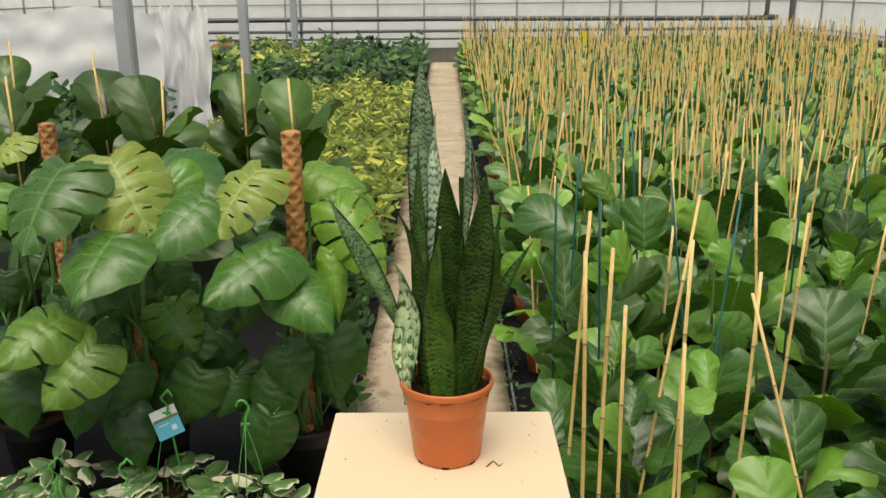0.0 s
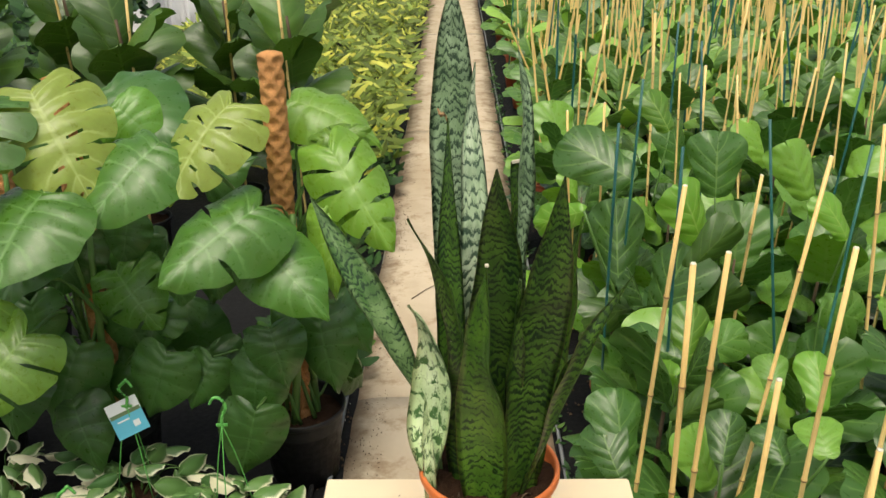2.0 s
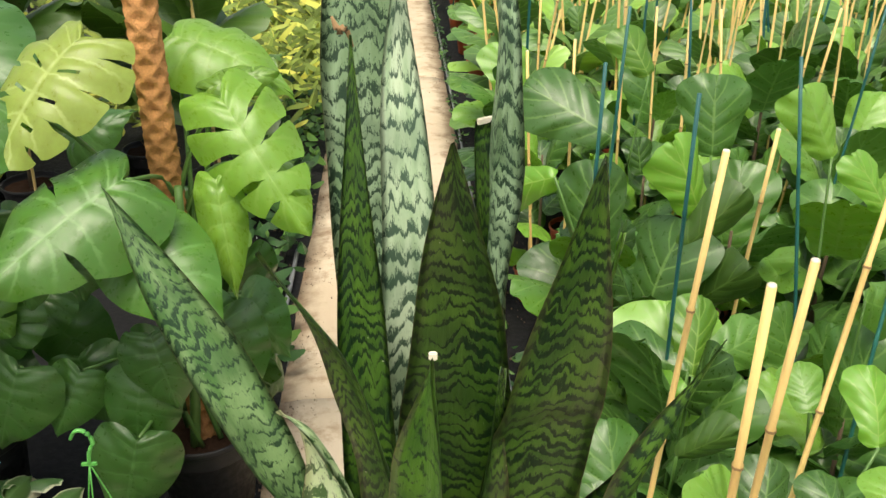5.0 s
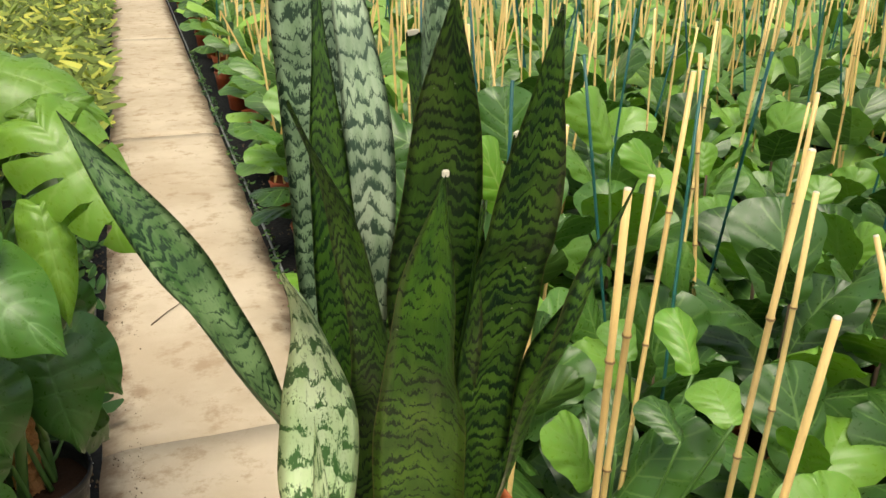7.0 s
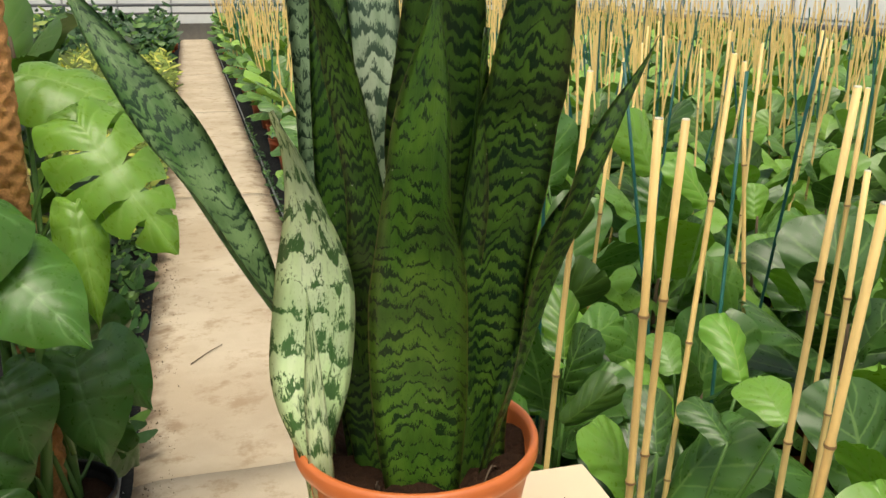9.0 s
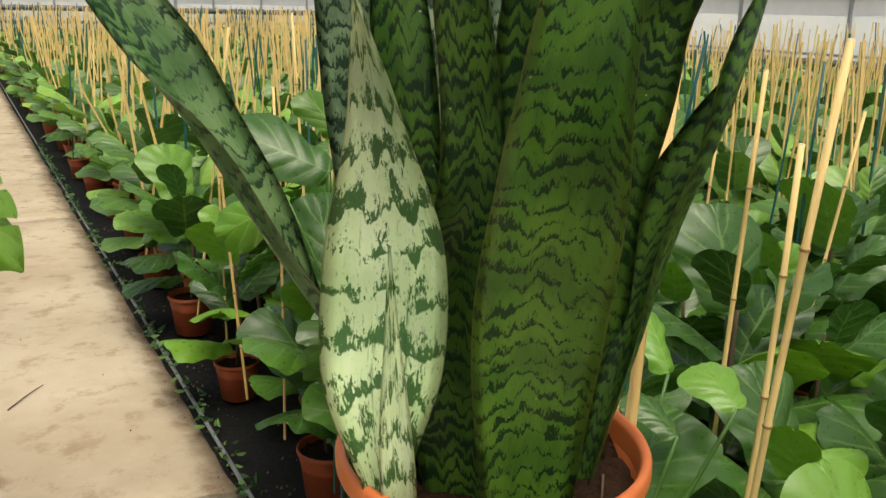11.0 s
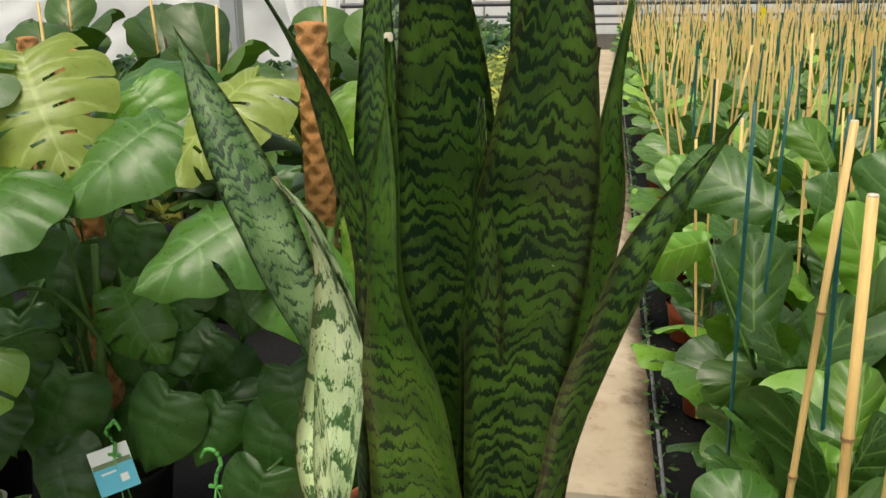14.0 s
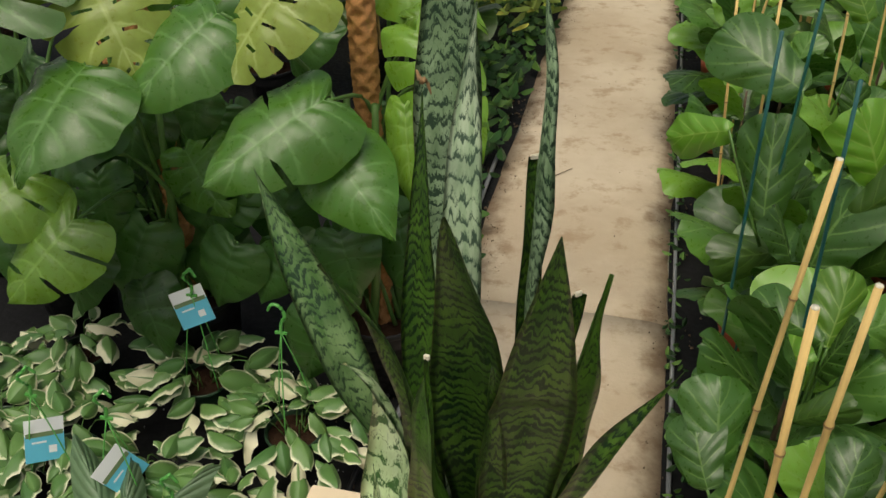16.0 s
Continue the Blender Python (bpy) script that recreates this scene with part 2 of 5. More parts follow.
M_BAR = simple("glazing_bar", (0.33, 0.34, 0.35), 0.5, 0.3, scale=30)
M_CONC = simple("concrete_wall", (0.2, 0.19, 0.17), 0.9, scale=12, vary=0.5, bump=0.4)
# unseen outside ground, whitened as a reflector that brightens the wall panes
M_PALE_GROUND = simple("pale_outdoor_ground", (0.62, 0.62, 0.53), 0.9, scale=2, vary=0.4)
M_HOOK = simple("green_plastic", (0.12, 0.42, 0.09), 0.35, scale=60, vary=0.15)
M_YELLOW = simple("yellow_card", (0.85, 0.66, 0.03), 0.4, vary=0.1)
M_TAGW = simple("white_card", (0.82, 0.84, 0.85), 0.4, vary=0.05)
M_TAGB = simple("light_blue_print", (0.12, 0.5, 0.68), 0.4, vary=0.1)
M_TAGG = simple("green_print", (0.15, 0.22, 0.1), 0.4, vary=0.4, scale=200)


def path_mat():
    m = Mat("worn_concrete", 0.85)
    n1, n2, n3 = m.noise(1.6, 5, 0.65), m.noise(9, 6, 0.7), m.noise(120, 4, 0.7)
    col = m.mix(m.ramp(n1, 0.35, 0.65), (0.48, 0.385, 0.27), (0.6, 0.505, 0.375))
    col = m.mix(m.ramp(n2, 0.5, 0.68, 0, 0.75), col, (0.36, 0.25, 0.15))
    col = m.mix(m.ramp(n3, 0.66, 0.8, 0, 0.5), col, (0.2, 0.14, 0.09))
    x = m.math("ABSOLUTE", m.math("ADD", m.node("SeparateXYZ", {"Vector": m.node("NewGeometry").outputs["Position"]}).outputs[0], 0.055))
    dirt = m.math("MULTIPLY_ADD", m.math("SUBTRACT", n2, 0.5), 0.24, x)
    col = m.mix(m.ramp(dirt, 0.2, 0.33, 0, 0.8), col, (0.17, 0.11, 0.065))
    m.set(Base_Color=col)
    m.bump(m.math("MULTIPLY_ADD", n3, 0.4, n2), 0.55, 0.006)
    return m.mat


def hoya_mat():
    m = Mat("variegated_leaf", 0.38)
    uv = m.node("SeparateXYZ", {"Vector": m.coord("UV")})
    n = m.math("MULTIPLY_ADD", m.math("SUBTRACT", m.noise(60, 3), 0.5), 0.35, uv.outputs[0])
    r = m.rand()
    green = m.mix(r, (0.07, 0.17, 0.045), (0.14, 0.26, 0.07))
    r2 = m.math("FRACT", m.math("MULTIPLY", r, 7.31))
    lo = m.math("MULTIPLY_ADD", m.ramp(r2, 0.72, 1.0, 0, 1), -0.78, 0.79)
    edge = m.ramp(m.math("SUBTRACT", n, lo), 0.0, 0.16)
    m.set(Base_Color=m.mix(edge, green, m.mix(r2, (0.7, 0.74, 0.5), (0.76, 0.72, 0.5))))
    m.bump(m.noise(80, 3), 0.25, 0.002)
    return m.mat


def glass_mat(name, haze, tint=(0.95, 0.97, 0.96)):
    """Greenhouse glazing: clear, with a whitewash that scatters part of the light."""
    m = Mat(name, 0.1)
    clear = m.node("BsdfTransparent", {"Color": tint})
    back = m.node("BsdfTranslucent", {"Color": (0.98, 0.96, 0.965)})
    front = m.node("BsdfDiffuse", {"Color": (0.98, 0.96, 0.965)})
    wash = m.node("MixShader", {0: 0.3, 1: back.outputs[0], 2: front.outputs[0]})
    gloss = m.node("BsdfGlossy", {"Roughness": 0.1})
    fac = m.ramp(m.noise(0.8, 4), 0.25, 0.75, haze * 0.8, min(haze * 1.2, 1))
    a = m.node("MixShader", {0: fac, 1: clear.outputs[0], 2: wash.outputs[0]})
    b = m.node("MixShader", {0: 0.05, 1: a.outputs[0], 2: gloss.outputs[0]})
    m.nt.links.new(b.outputs[0], m.out.inputs[0])
    return m.mat


M_PATH, M_HOYA = path_mat(), hoya_mat()


def film_mat():
    """Milky plastic film that lets a little light through."""
    m = Mat("white_plastic_sheet", 0.4)
    n = m.noise(3, 4)
    col = m.hsv((0.96, 0.96, 0.965), val=m.ramp(n, 0.3, 0.7, 0.94, 1.0))
    m.set(Base_Color=col)
    m.bump(n, 0.25, 0.02)
    t = m.node("BsdfTranslucent", {"Color": col})
    mix = m.node("MixShader", {0: 0.12, 1: m.bsdf.outputs[0], 2: t.outputs[0]})
    m.nt.links.new(mix.outputs[0], m.out.inputs[0])
    return m.mat


M_SHEET = film_mat()
M_GLASS, M_ROOFGLASS = glass_mat("whitewashed_glass", 0.72), glass_mat("roof_glass", 0.1)


# ---- mesh helpers ----
def mesh(name, verts, faces, mat, uvs=None, smooth=True):
    me = bpy.data.meshes.new(name)
    me.from_pydata([tuple(v) for v in verts], [], [tuple(f) for f in faces])
    me.materials.append(mat)
    if uvs is not None:
        layer = me.uv_layers.new(name="UVMap")
        uvs = np.asarray(uvs, np.float32)
        idx = np.empty(len(me.loops), np.int32)
        me.loops.foreach_get("vertex_index", idx)
        layer.data.foreach_set("uv", uvs[idx].ravel())
    if smooth:
        me.polygons.foreach_set("use_smooth", [True] * len(me.polygons))
    me.update()
    return me


def part(name, bm, mat, parent, label=""):
    me = bpy.data.meshes.new(name)
    bm.to_mesh(me)
    bm.free()
    me.materials.append(mat)
    return put_mesh(name, me, parent, label)


def put_mesh(name, me, parent=None, label="", m=None):
    ob = new(name, me)
    if parent is not None:
        ob.parent = parent
    if m is not None:
        ob.matrix_basis = m
    return tagged(ob, label)


def box_bm(x0, x1, y0, y1, z0, z1, bevel=0.0):
    bm = bmesh.new()
    bmesh.ops.create_cube(bm, size=1.0, matrix=Matrix.Translation(((x0 + x1) / 2, (y0 + y1) / 2, (z0 + z1) / 2)) @ Matrix.Diagonal((x1 - x0, y1 - y0, z1 - z0, 1)))
    if bevel:
        bmesh.ops.bevel(bm, geom=bm.edges[:], offset=bevel, segments=2, affect="EDGES")
    return bm


def catmull(pts, n):
    """n + 1 points along a smooth curve through pts."""
    p = [np.array(q, float) for q in pts]
    p = [2 * p[0] - p[1]] + p + [2 * p[-1] - p[-2]]
    out = []
    for i in range(n + 1):
        s = i / n * (len(p) - 3)
        k = min(int(s), len(p) - 4)
        t = s - k
        a, b, c, d = p[k:k + 4]
        out.append(0.5 * (2 * b + (c - a) * t + (2 * a - 5 * b + 4 * c - d) * t * t + (3 * b - 3 * c + d - a) * t ** 3))
    return np.array(out)


def tube(pts, radii, sides=8, n=None, cap=True):
    """Vertices and faces of a tube along pts."""
    curve = catmull(pts, n or (len(pts) - 1) * 4)
    rad = np.interp(np.linspace(0, 1, len(curve)), np.linspace(0, 1, len(radii)), radii)
    verts, faces = [], []
    for i, c in enumerate(curve):
        d = Vector(curve[min(i + 1, len(curve) - 1)] - curve[max(i - 1, 0)]).normalized()
        a = d.orthogonal().normalized() if abs(d.z) < 0.9 else d.cross(Vector((0, 1, 0))).normalized()
        b = d.cross(a)
        for k in range(sides):
            w = 2 * math.pi * k / sides
            verts.append(Vector(c) + (a * math.cos(w) + b * math.sin(w)) * rad[i])
    for i in range(len(curve) - 1):
        for k in range(sides):
            faces.append((i * sides + k, i * sides + (k + 1) % sides, (i + 1) * sides + (k + 1) % sides, (i + 1) * sides + k))
    if cap:
        faces.append(tuple(range(sides))[::-1])
        faces.append(tuple((len(curve) - 1) * sides + k for k in range(sides)))
    return verts, faces


def tube_part(name, pts, radii, mat, parent, label="", sides=8, n=None):
    return put_mesh(name, mesh(name, *tube(pts, radii, sides, n), mat), parent, label)


def lathe(profile, sides=32):
    """Vertices and faces of a turned body; profile is a row of (radius, height)."""
    verts, faces = [], []
    for r, z in profile:
        for k in range(sides):
            w = 2 * math.pi * k / sides
            verts.append((r * math.cos(w), r * math.sin(w), z))
    for i in range(len(profile) - 1):
        for k in range(sides):
            faces.append((i * sides + k, i * sides + (k + 1) % sides, (i + 1) * sides + (k + 1) % sides, (i + 1) * sides + k))
    return verts, faces


def pot_profile(rb, rt, h, rim=0.012, lip=0.004):
    return [(0.0005, 0.006), (rb * 0.55, 0.006), (rb * 0.9, 0.0), (rb, 0.004), (rt - lip - 0.003, h - rim - 0.004), (rt - lip, h - rim - 0.002), (rt - 0.001, h - rim),
            (rt, h - rim + 0.003), (rt, h - 0.003), (rt - 0.0015, h), (rt - lip, h), (rt - lip - 0.002, h - 0.004), (rt - lip - 0.003, h - 0.03), (rb - 0.004, 0.02), (0.0005, 0.02)]


def soil_mesh(r, z, seed=0, rough=0.006):
    rng = random.Random(seed)
    verts, faces, sides, rings = [(0, 0, z + rough)], [], 28, 7
    for i in range(1, rings + 1):
        for k in range(sides):
            w = 2 * math.pi * k / sides
            rr = r * i / rings
            verts.append((rr * math.cos(w), rr * math.sin(w), z + (rng.random() - 0.4) * 2 * rough))
    for k in range(sides):
        faces.append((0, 1 + k, 1 + (k + 1) % sides))
    for i in range(rings - 1):
        for k in range(sides):
            a, b = 1 + i * sides, 1 + (i + 1) * sides
            faces.append((a + k, b + k, b + (k + 1) % sides, a + (k + 1) % sides))
    return verts, faces


MONSTERA = ((0.0, 0.0), (0.13, -0.13), (0.32, -0.17), (0.47, 0.0), (0.5, 0.22), (0.45, 0.46), (0.31, 0.71), (0.14, 0.89), (0.0, 1.0))
ENTIRE = ((0.0, 0.0), (0.12, -0.07), (0.3, -0.09), (0.43, 0.05), (0.465, 0.27), (0.41, 0.5), (0.25, 0.76), (0.075, 0.94), (0.0, 1.06))
FIG_LEAF = ((0.0, 0.0), (0.1, -0.01), (0.19, 0.09), (0.23, 0.27), (0.29, 0.47), (0.355, 0.68), (0.34, 0.85), (0.22, 0.97), (0.08, 1.01), (0.0, 1.0))
OVAL = ((0.0, 0.0), (0.1, 0.05), (0.2, 0.2), (0.24, 0.42), (0.22, 0.62), (0.14, 0.82), (0.05, 0.95), (0.0, 1.0))
LANCE = ((0.0, 0.0), (0.06, 0.05), (0.12, 0.2), (0.135, 0.4), (0.115, 0.62), (0.07, 0.82), (0.02, 0.96), (0.0, 1.0))


def leaf_geo(outline, rows=24, cols=5, cup=0.12, droop=0.25, wave=0.02, slits=0, cut=0.45, seed=0, width=1.0, fold=0.0, holes=False, pucker=0.0, veins=7):
    """Vertices, faces and map of a leaf of length 1: base at the origin, tip along +y, upper side +z. slits: how many cuts run in from each margin."""
    rng = random.Random(seed)
    edge = catmull([(*p, 0) for p in outline], 64)
    verts, faces, uvs = [], [], []

    def at(side, u, s):
        e = edge[min(int(s * 64), 63)] * (1 - (s * 64) % 1) + edge[min(int(s * 64) + 1, 64)] * ((s * 64) % 1)
        mid = max(0.0, (s - 0.06) / 0.94) ** 1.25
        x, y = e[0] * u * width, mid * (1 - u) + e[1] * u
        z = -cup * (u * (0.3 + e[0])) ** 2 * 2 - droop * max(y, 0) ** 2 + fold * x
        z += wave * u * u * (0.6 * math.sin(s * 19 + seed * 1.7 + side) + 0.4 * math.sin(s * 37 + seed * 2.9 - side)) + 0.006 * math.sin(s * 50) * u
        z -= pucker * math.cos(2 * math.pi * (veins * (s - 0.11 * u) - 0.5)) * math.sin(math.pi * min(1.0, u * 1.05)) ** 0.7 * (1 - 0.6 * s) if pucker and 0.0 < u < 0.95 else 0.0
        return (side * x + 0.01 * math.sin(s * 5 + seed), y * (1 - 0.12 * droop), z)

    for side in (1, -1):
        depth = [cut * rng.uniform(0.75, 1.25) for _ in range(slits + 2)]
        cuts = sorted(0.28 + 0.6 * (k + 0.5 + rng.uniform(-0.2, 0.2)) / slits for k in range(slits))
        bounds = [0.0] + cuts + [1.0]
        for k in range(len(bounds) - 1):
            a, b = bounds[k], bounds[k + 1]
            n = max(3, round(rows * (b - a)))
            deep_a, deep_b = depth[k], depth[k + 1]
            start = len(verts)
            for i in range(n + 1):
                for j in range(cols + 1):
                    u = j / cols
                    t = i / n
                    ga = 0.0 if k == 0 else 0.015 * min(1, max(0, (u - deep_a) / 0.16)) * (1.25 - 0.6 * u)
                    gb = 0.0 if k == len(bounds) - 2 else 0.015 * min(1, max(0, (u - deep_b) / 0.16)) * (1.25 - 0.6 * u)
                    s = a + ga + (b - gb - a - ga) * t
                    uu = u * (1 - (0.06 * (2 * t - 1) ** 4 if slits else 0))
                    verts.append(at(side, uu, s))
                    uvs.append((u, s))
            w = cols + 1
            for i in range(n):
                for j in range(cols):
                    if holes and 0 < k < len(bounds) - 1 and i == n // 2 and j in (1, 2):
                        continue
                    q = (start + i * w + j, start + i * w + j + 1, start + (i + 1) * w + j + 1, start + (i + 1) * w + j)
                    faces.append(q if side > 0 else q[::-1])
    return verts, faces, uvs


def leaf_mesh(name, outline, mat, **kw):
    v, f, t = leaf_geo(outline, **kw)
    return mesh(name, v, f, mat, t)


def leaf_pose(base, tip, face=(0, -0.6, 0.8), wide=1.0):
    """Pose of a leaf of length 1 whose base and tip are given, with its upper side towards face."""
    p, q = Vector(base), Vector(tip)
    y = (q - p).normalized()
    z = (Vector(face) - y * y.dot(Vector(face))).normalized()
    x = y.cross(z)
    size = (q - p).length
    return Matrix.Translation(p) @ Matrix((x, y, z)).transposed().to_4x4() @ Matrix.Diagonal((size * wide, size, size, 1))


def thing(name, label, category, group="", kind="", at=(0, 0, 0)):
    ob = new(name)
    ob.empty_display_size = 0.05
    ob.location = at
    return tagged(ob, label, category, group, kind)


# ---- the setting ----
WALL_Y, SIDE_X, LEFT_X, BACK_Y, EAVES = 21.0, 8.0, -9.0, -6.0, 3.6


def ground():
    n = 24
    xs = np.linspace(-60, 60, n + 1)
    verts = [(x * 8, y * 8, -0.03) for y in xs for x in xs]
    faces = [(j * (n + 1) + i, j * (n + 1) + i + 1, (j + 1) * (n + 1) + i + 1, (j + 1) * (n + 1) + i) for j in range(n) for i in range(n)]
    put_mesh("ground", mesh("ground", verts, faces, M_PALE_GROUND))
    tagged(bpy.data.objects["ground"], "unseen ground outside the glasshouse, made pale to bounce light onto the panes", "ground", kind="structure")


def bed(name, x0, x1, label, seed):
    """A bed lined with black ground cloth that lies in soft wrinkles."""
    rng = np.random.default_rng(seed)
    near = np.concatenate([np.arange(BACK_Y, 5.0, 0.12), np.arange(5.0, WALL_Y, 0.8), [WALL_Y]])
    xs = np.linspace(x0, x1, 44) if abs(x1 - x0) < 5 else np.concatenate([np.linspace(x0, x0 + math.copysign(1.6, x1 - x0), 20), np.linspace(x0, x1, 12)[3:]])
    verts = [(x, y, -0.004 + 0.010 * noise.noise((x * 5, y * 5, seed)) * min(1.0, abs(x - x0) * 8)) for y in near for x in xs]
    w = len(xs)
    faces = [(j * w + i, j * w + i + 1, (j + 1) * w + i + 1, (j + 1) * w + i) for j in range(len(near) - 1) for i in range(w - 1)]
    if x1 < x0:
        faces = [f[::-1] for f in faces]
    tagged(put_mesh(name, mesh(name, verts, faces, M_MAT)), label, "ground cloth", kind="structure")


def path_slabs():
    base = thing("path", "worn sandy concrete path with cracked joints", "path", kind="structure")
    rng = random.Random(3)
    y = -3.3
    while y < 19.6:
        step = 3.4 + rng.uniform(-0.9, 0.9)
        bm = bmesh.new()
        n, k = 30, 9
        rows = []
        for j in range(n + 1):
            row = []
            for i in range(k + 1):
                u, v = i / k, j / n
                x = -0.365 + 0.62 * u
                edge = 0.012 * noise.noise((x * 3, (y + v * step) * 9, 0.5)) * (abs(u - 0.5) * 2) ** 6
                z = 0.012 + 0.004 * noise.noise((x * 6, (y + v * step) * 6, 2.0)) - (0.0006 if j in (0, n) else 0) - (0.012 if i in (0, k) else 0)
                row.append(bm.verts.new((x + edge, y + 0.0003 + v * (step - 0.0006) + 0.006 * noise.noise((x * 7, y, j)) * (j in (0, n)), z)))
            rows.append(row)
        for j in range(n):
            for i in range(k):
                bm.faces.new((rows[j][i], rows[j][i + 1], rows[j + 1][i + 1], rows[j + 1][i])).smooth = True
        edge = [e for e in bm.edges if e.is_boundary]
        low = bmesh.ops.extrude_edge_only(bm, edges=edge)["geom"]
        for g in low:
            if isinstance(g, bmesh.types.BMVert):
                g.co.z = -0.035
        part("slab", bm, M_PATH, base)
        y += step


def wall(name, a, b, label, step=1.05, low=0.34):
    """A glazed wall: a concrete foot, upright bars, cross bars and panes."""
    base = thing(name, label, "wall", kind="structure")
    a, b = Vector(a), Vector(b)
    d = (b - a).normalized()
    length = (b - a).length
    turn = Matrix.Translation(a) @ Matrix.Rotation(math.atan2(d.y, d.x), 4, "Z")
    foot = part("foot", box_bm(0, length, -0.08, 0.08, -0.03, low, 0.006), M_CONC, base, "weathered concrete footing")
    foot.matrix_basis = turn
    n = max(1, round(length / step))
    pane = None
    for i in range(n):
        x0, x1 = length * i / n, length * (i + 1) / n
        bar = part("bar", box_bm(x0 - 0.018, x0 + 0.018, -0.03, 0.03, low, EAVES, 0.003), M_BAR, base)
        bar.matrix_basis = turn
        if pane is None:
            pane = put_mesh("pane", mesh("pane", [(0.02, 0, low), (x1 - 0.02, 0, low), (x1 - 0.02, 0, EAVES), (0.02, 0, EAVES)], [(0, 1, 2, 3)], M_GLASS, smooth=False), base, "whitewashed glass")
        else:
            pane = put_mesh("pane", pane.data, base)
        pane.matrix_basis = turn @ Matrix.Translation((x0, 0, 0))
        pane.visible_shadow = False
    for z in (0.74, 1.32, 2.3, EAVES):
        rail = part("rail", box_bm(0, length, -0.025, 0.025, z - 0.012, z + 0.012, 0.003), M_BAR, base)
        rail.matrix_basis = turn
    return base


def roof():
    base = thing("roof", "glazed glasshouse roof on slim bars", "roof", kind="structure")
    ridges = [LEFT_X + (SIDE_X - LEFT_X) * k / 4 for k in range(5)]
    for k in range(4):
        x0, x1 = ridges[k], ridges[k + 1]
        xm = (x0 + x1) / 2
        for a, b in ((x0, xm), (xm, x1)):
            za, zb = (EAVES, EAVES + 1.0) if b == xm else (EAVES + 1.0, EAVES)
            p = put_mesh("pane", mesh("roof_pane", [(a, BACK_Y, za), (b, BACK_Y, zb), (b, WALL_Y, zb), (a, WALL_Y, za)], [(0, 1, 2, 3)], M_ROOFGLASS, smooth=False), base)
            p.visible_shadow = False
        for y in np.arange(BACK_Y, WALL_Y + 0.1, 3.0):
            put_mesh("rafter", mesh("rafter", *tube([(x0, y, EAVES), (xm, y, EAVES + 1.0), (x1, y, EAVES)], [0.025] * 3, 6, 2), M_BAR, smooth=False), base)


def pipes():
    def line(name, pts, r, label, mat=M_PIPE):
        tagged(put_mesh(name, mesh(name, *tube(pts, [r] * len(pts), 10), mat)), label, "pipe", "heating pipes")
    y = WALL_Y - 0.45
    line("heating_pipe", [(-8.8, y, 1.0), (0, y, 1.0), (6.9, y, 0.965), (7.14, y, 1.0), (7.2, y, 1.12), (7.2, y, 2.4)], 0.055, "thick dark grey heating pipe along the glazed end wall")
    for z in (0.72, 0.56):
        line("heating_pipe", [(-8.8, y + 0.1, z), (0, y + 0.1, z), (7.0, y + 0.1, z)], 0.022, "thin dark grey heating pipe along the glazed end wall")
    x = SIDE_X - 0.45
    line("heating_pipe", [(x, 20.0, 2.4), (x, 20.0, 1.0), (x, 20.0, 0.75), (x, 19.8, 0.66), (x, 16, 0.66), (x, 8, 0.66), (x, -5.5, 0.66)], 0.06, "thick dark grey heating pipe along the side wall")
    for px in (-3.3, 0.65, 3.95):
        ob = thing("pipe_stand", "slim grey steel post that carries the heating pipes", "post", "pipe stands")
        part("post", box_bm(px - 0.03, px + 0.03, y + 0.16, y + 0.22, -0.03, 2.6, 0.004), M_BAR, ob)
        part("bracket", box_bm(px - 0.05, px + 0.05, y - 0.03, y + 0.2, 0.9, 0.94, 0.004), M_BAR, ob)


def pillar(x, y, w=0.12):
    ob = thing("pillar", "grey galvanised steel pillar of the glasshouse", "pillar", "pillars", "structure")
    part("shaft", box_bm(x - w / 2, x + w / 2, y - w / 2, y + w / 2, 0.02, EAVES + 0.3, 0.012), M_STEEL, ob)
    part("base_plate", box_bm(x - w, x + w, y - w, y + w, -0.02, 0.02, 0.004), M_STEEL, ob)


def sheet(x0, x1, y, z0, z1, seed, label):
    """Hanging plastic film with folds and a sagging upper edge."""
    n, k = 60, 24
    verts = []
    for j in range(k + 1):
        for i in range(n + 1):
            u, v = i / n, j / k
            sag = 0.10 * abs(math.sin(u * math.pi * (3.2 + seed))) * v
            fold = 0.05 * math.sin(u * 21 + seed + 1.5 * v) + 0.07 * noise.noise((u * 7, v * 3, seed)) + 0.05 * noise.noise((u * 25, v * 6, seed))
            verts.append((x0 + (x1 - x0) * u + 0.05 * noise.noise((v * 4, u * 3, seed + 4)), y + fold * (1.2 - 0.5 * v), z0 + (z1 - z0) * v - sag))
    faces = [(j * (n + 1) + i, j * (n + 1) + i + 1, (j + 1) * (n + 1) + i + 1, (j + 1) * (n + 1) + i) for j in range(k) for i in range(n)]
    ob = put_mesh("plastic_sheet", mesh("plastic_sheet", verts, faces, M_SHEET))
    tagged(ob, label, "plastic sheet", "hanging sheets")


ground()
bed("bed_left", -0.365, LEFT_X, "black ground cloth of the planting bed", 1)
bed("bed_right", 0.255, SIDE_X, "black ground cloth of the planting bed", 2)
path_slabs()
wall("wall_north", (LEFT_X, WALL_Y, 0), (SIDE_X, WALL_Y, 0), "whitewashed glass end wall on a concrete foot")
wall("wall_east", (SIDE_X, WALL_Y, 0), (SIDE_X, BACK_Y, 0), "whitewashed glass side wall on a concrete foot", 1.5)
wall("wall_west", (LEFT_X, BACK_Y, 0), (LEFT_X, WALL_Y, 0), "whitewashed glass side wall on a concrete foot", 1.5)
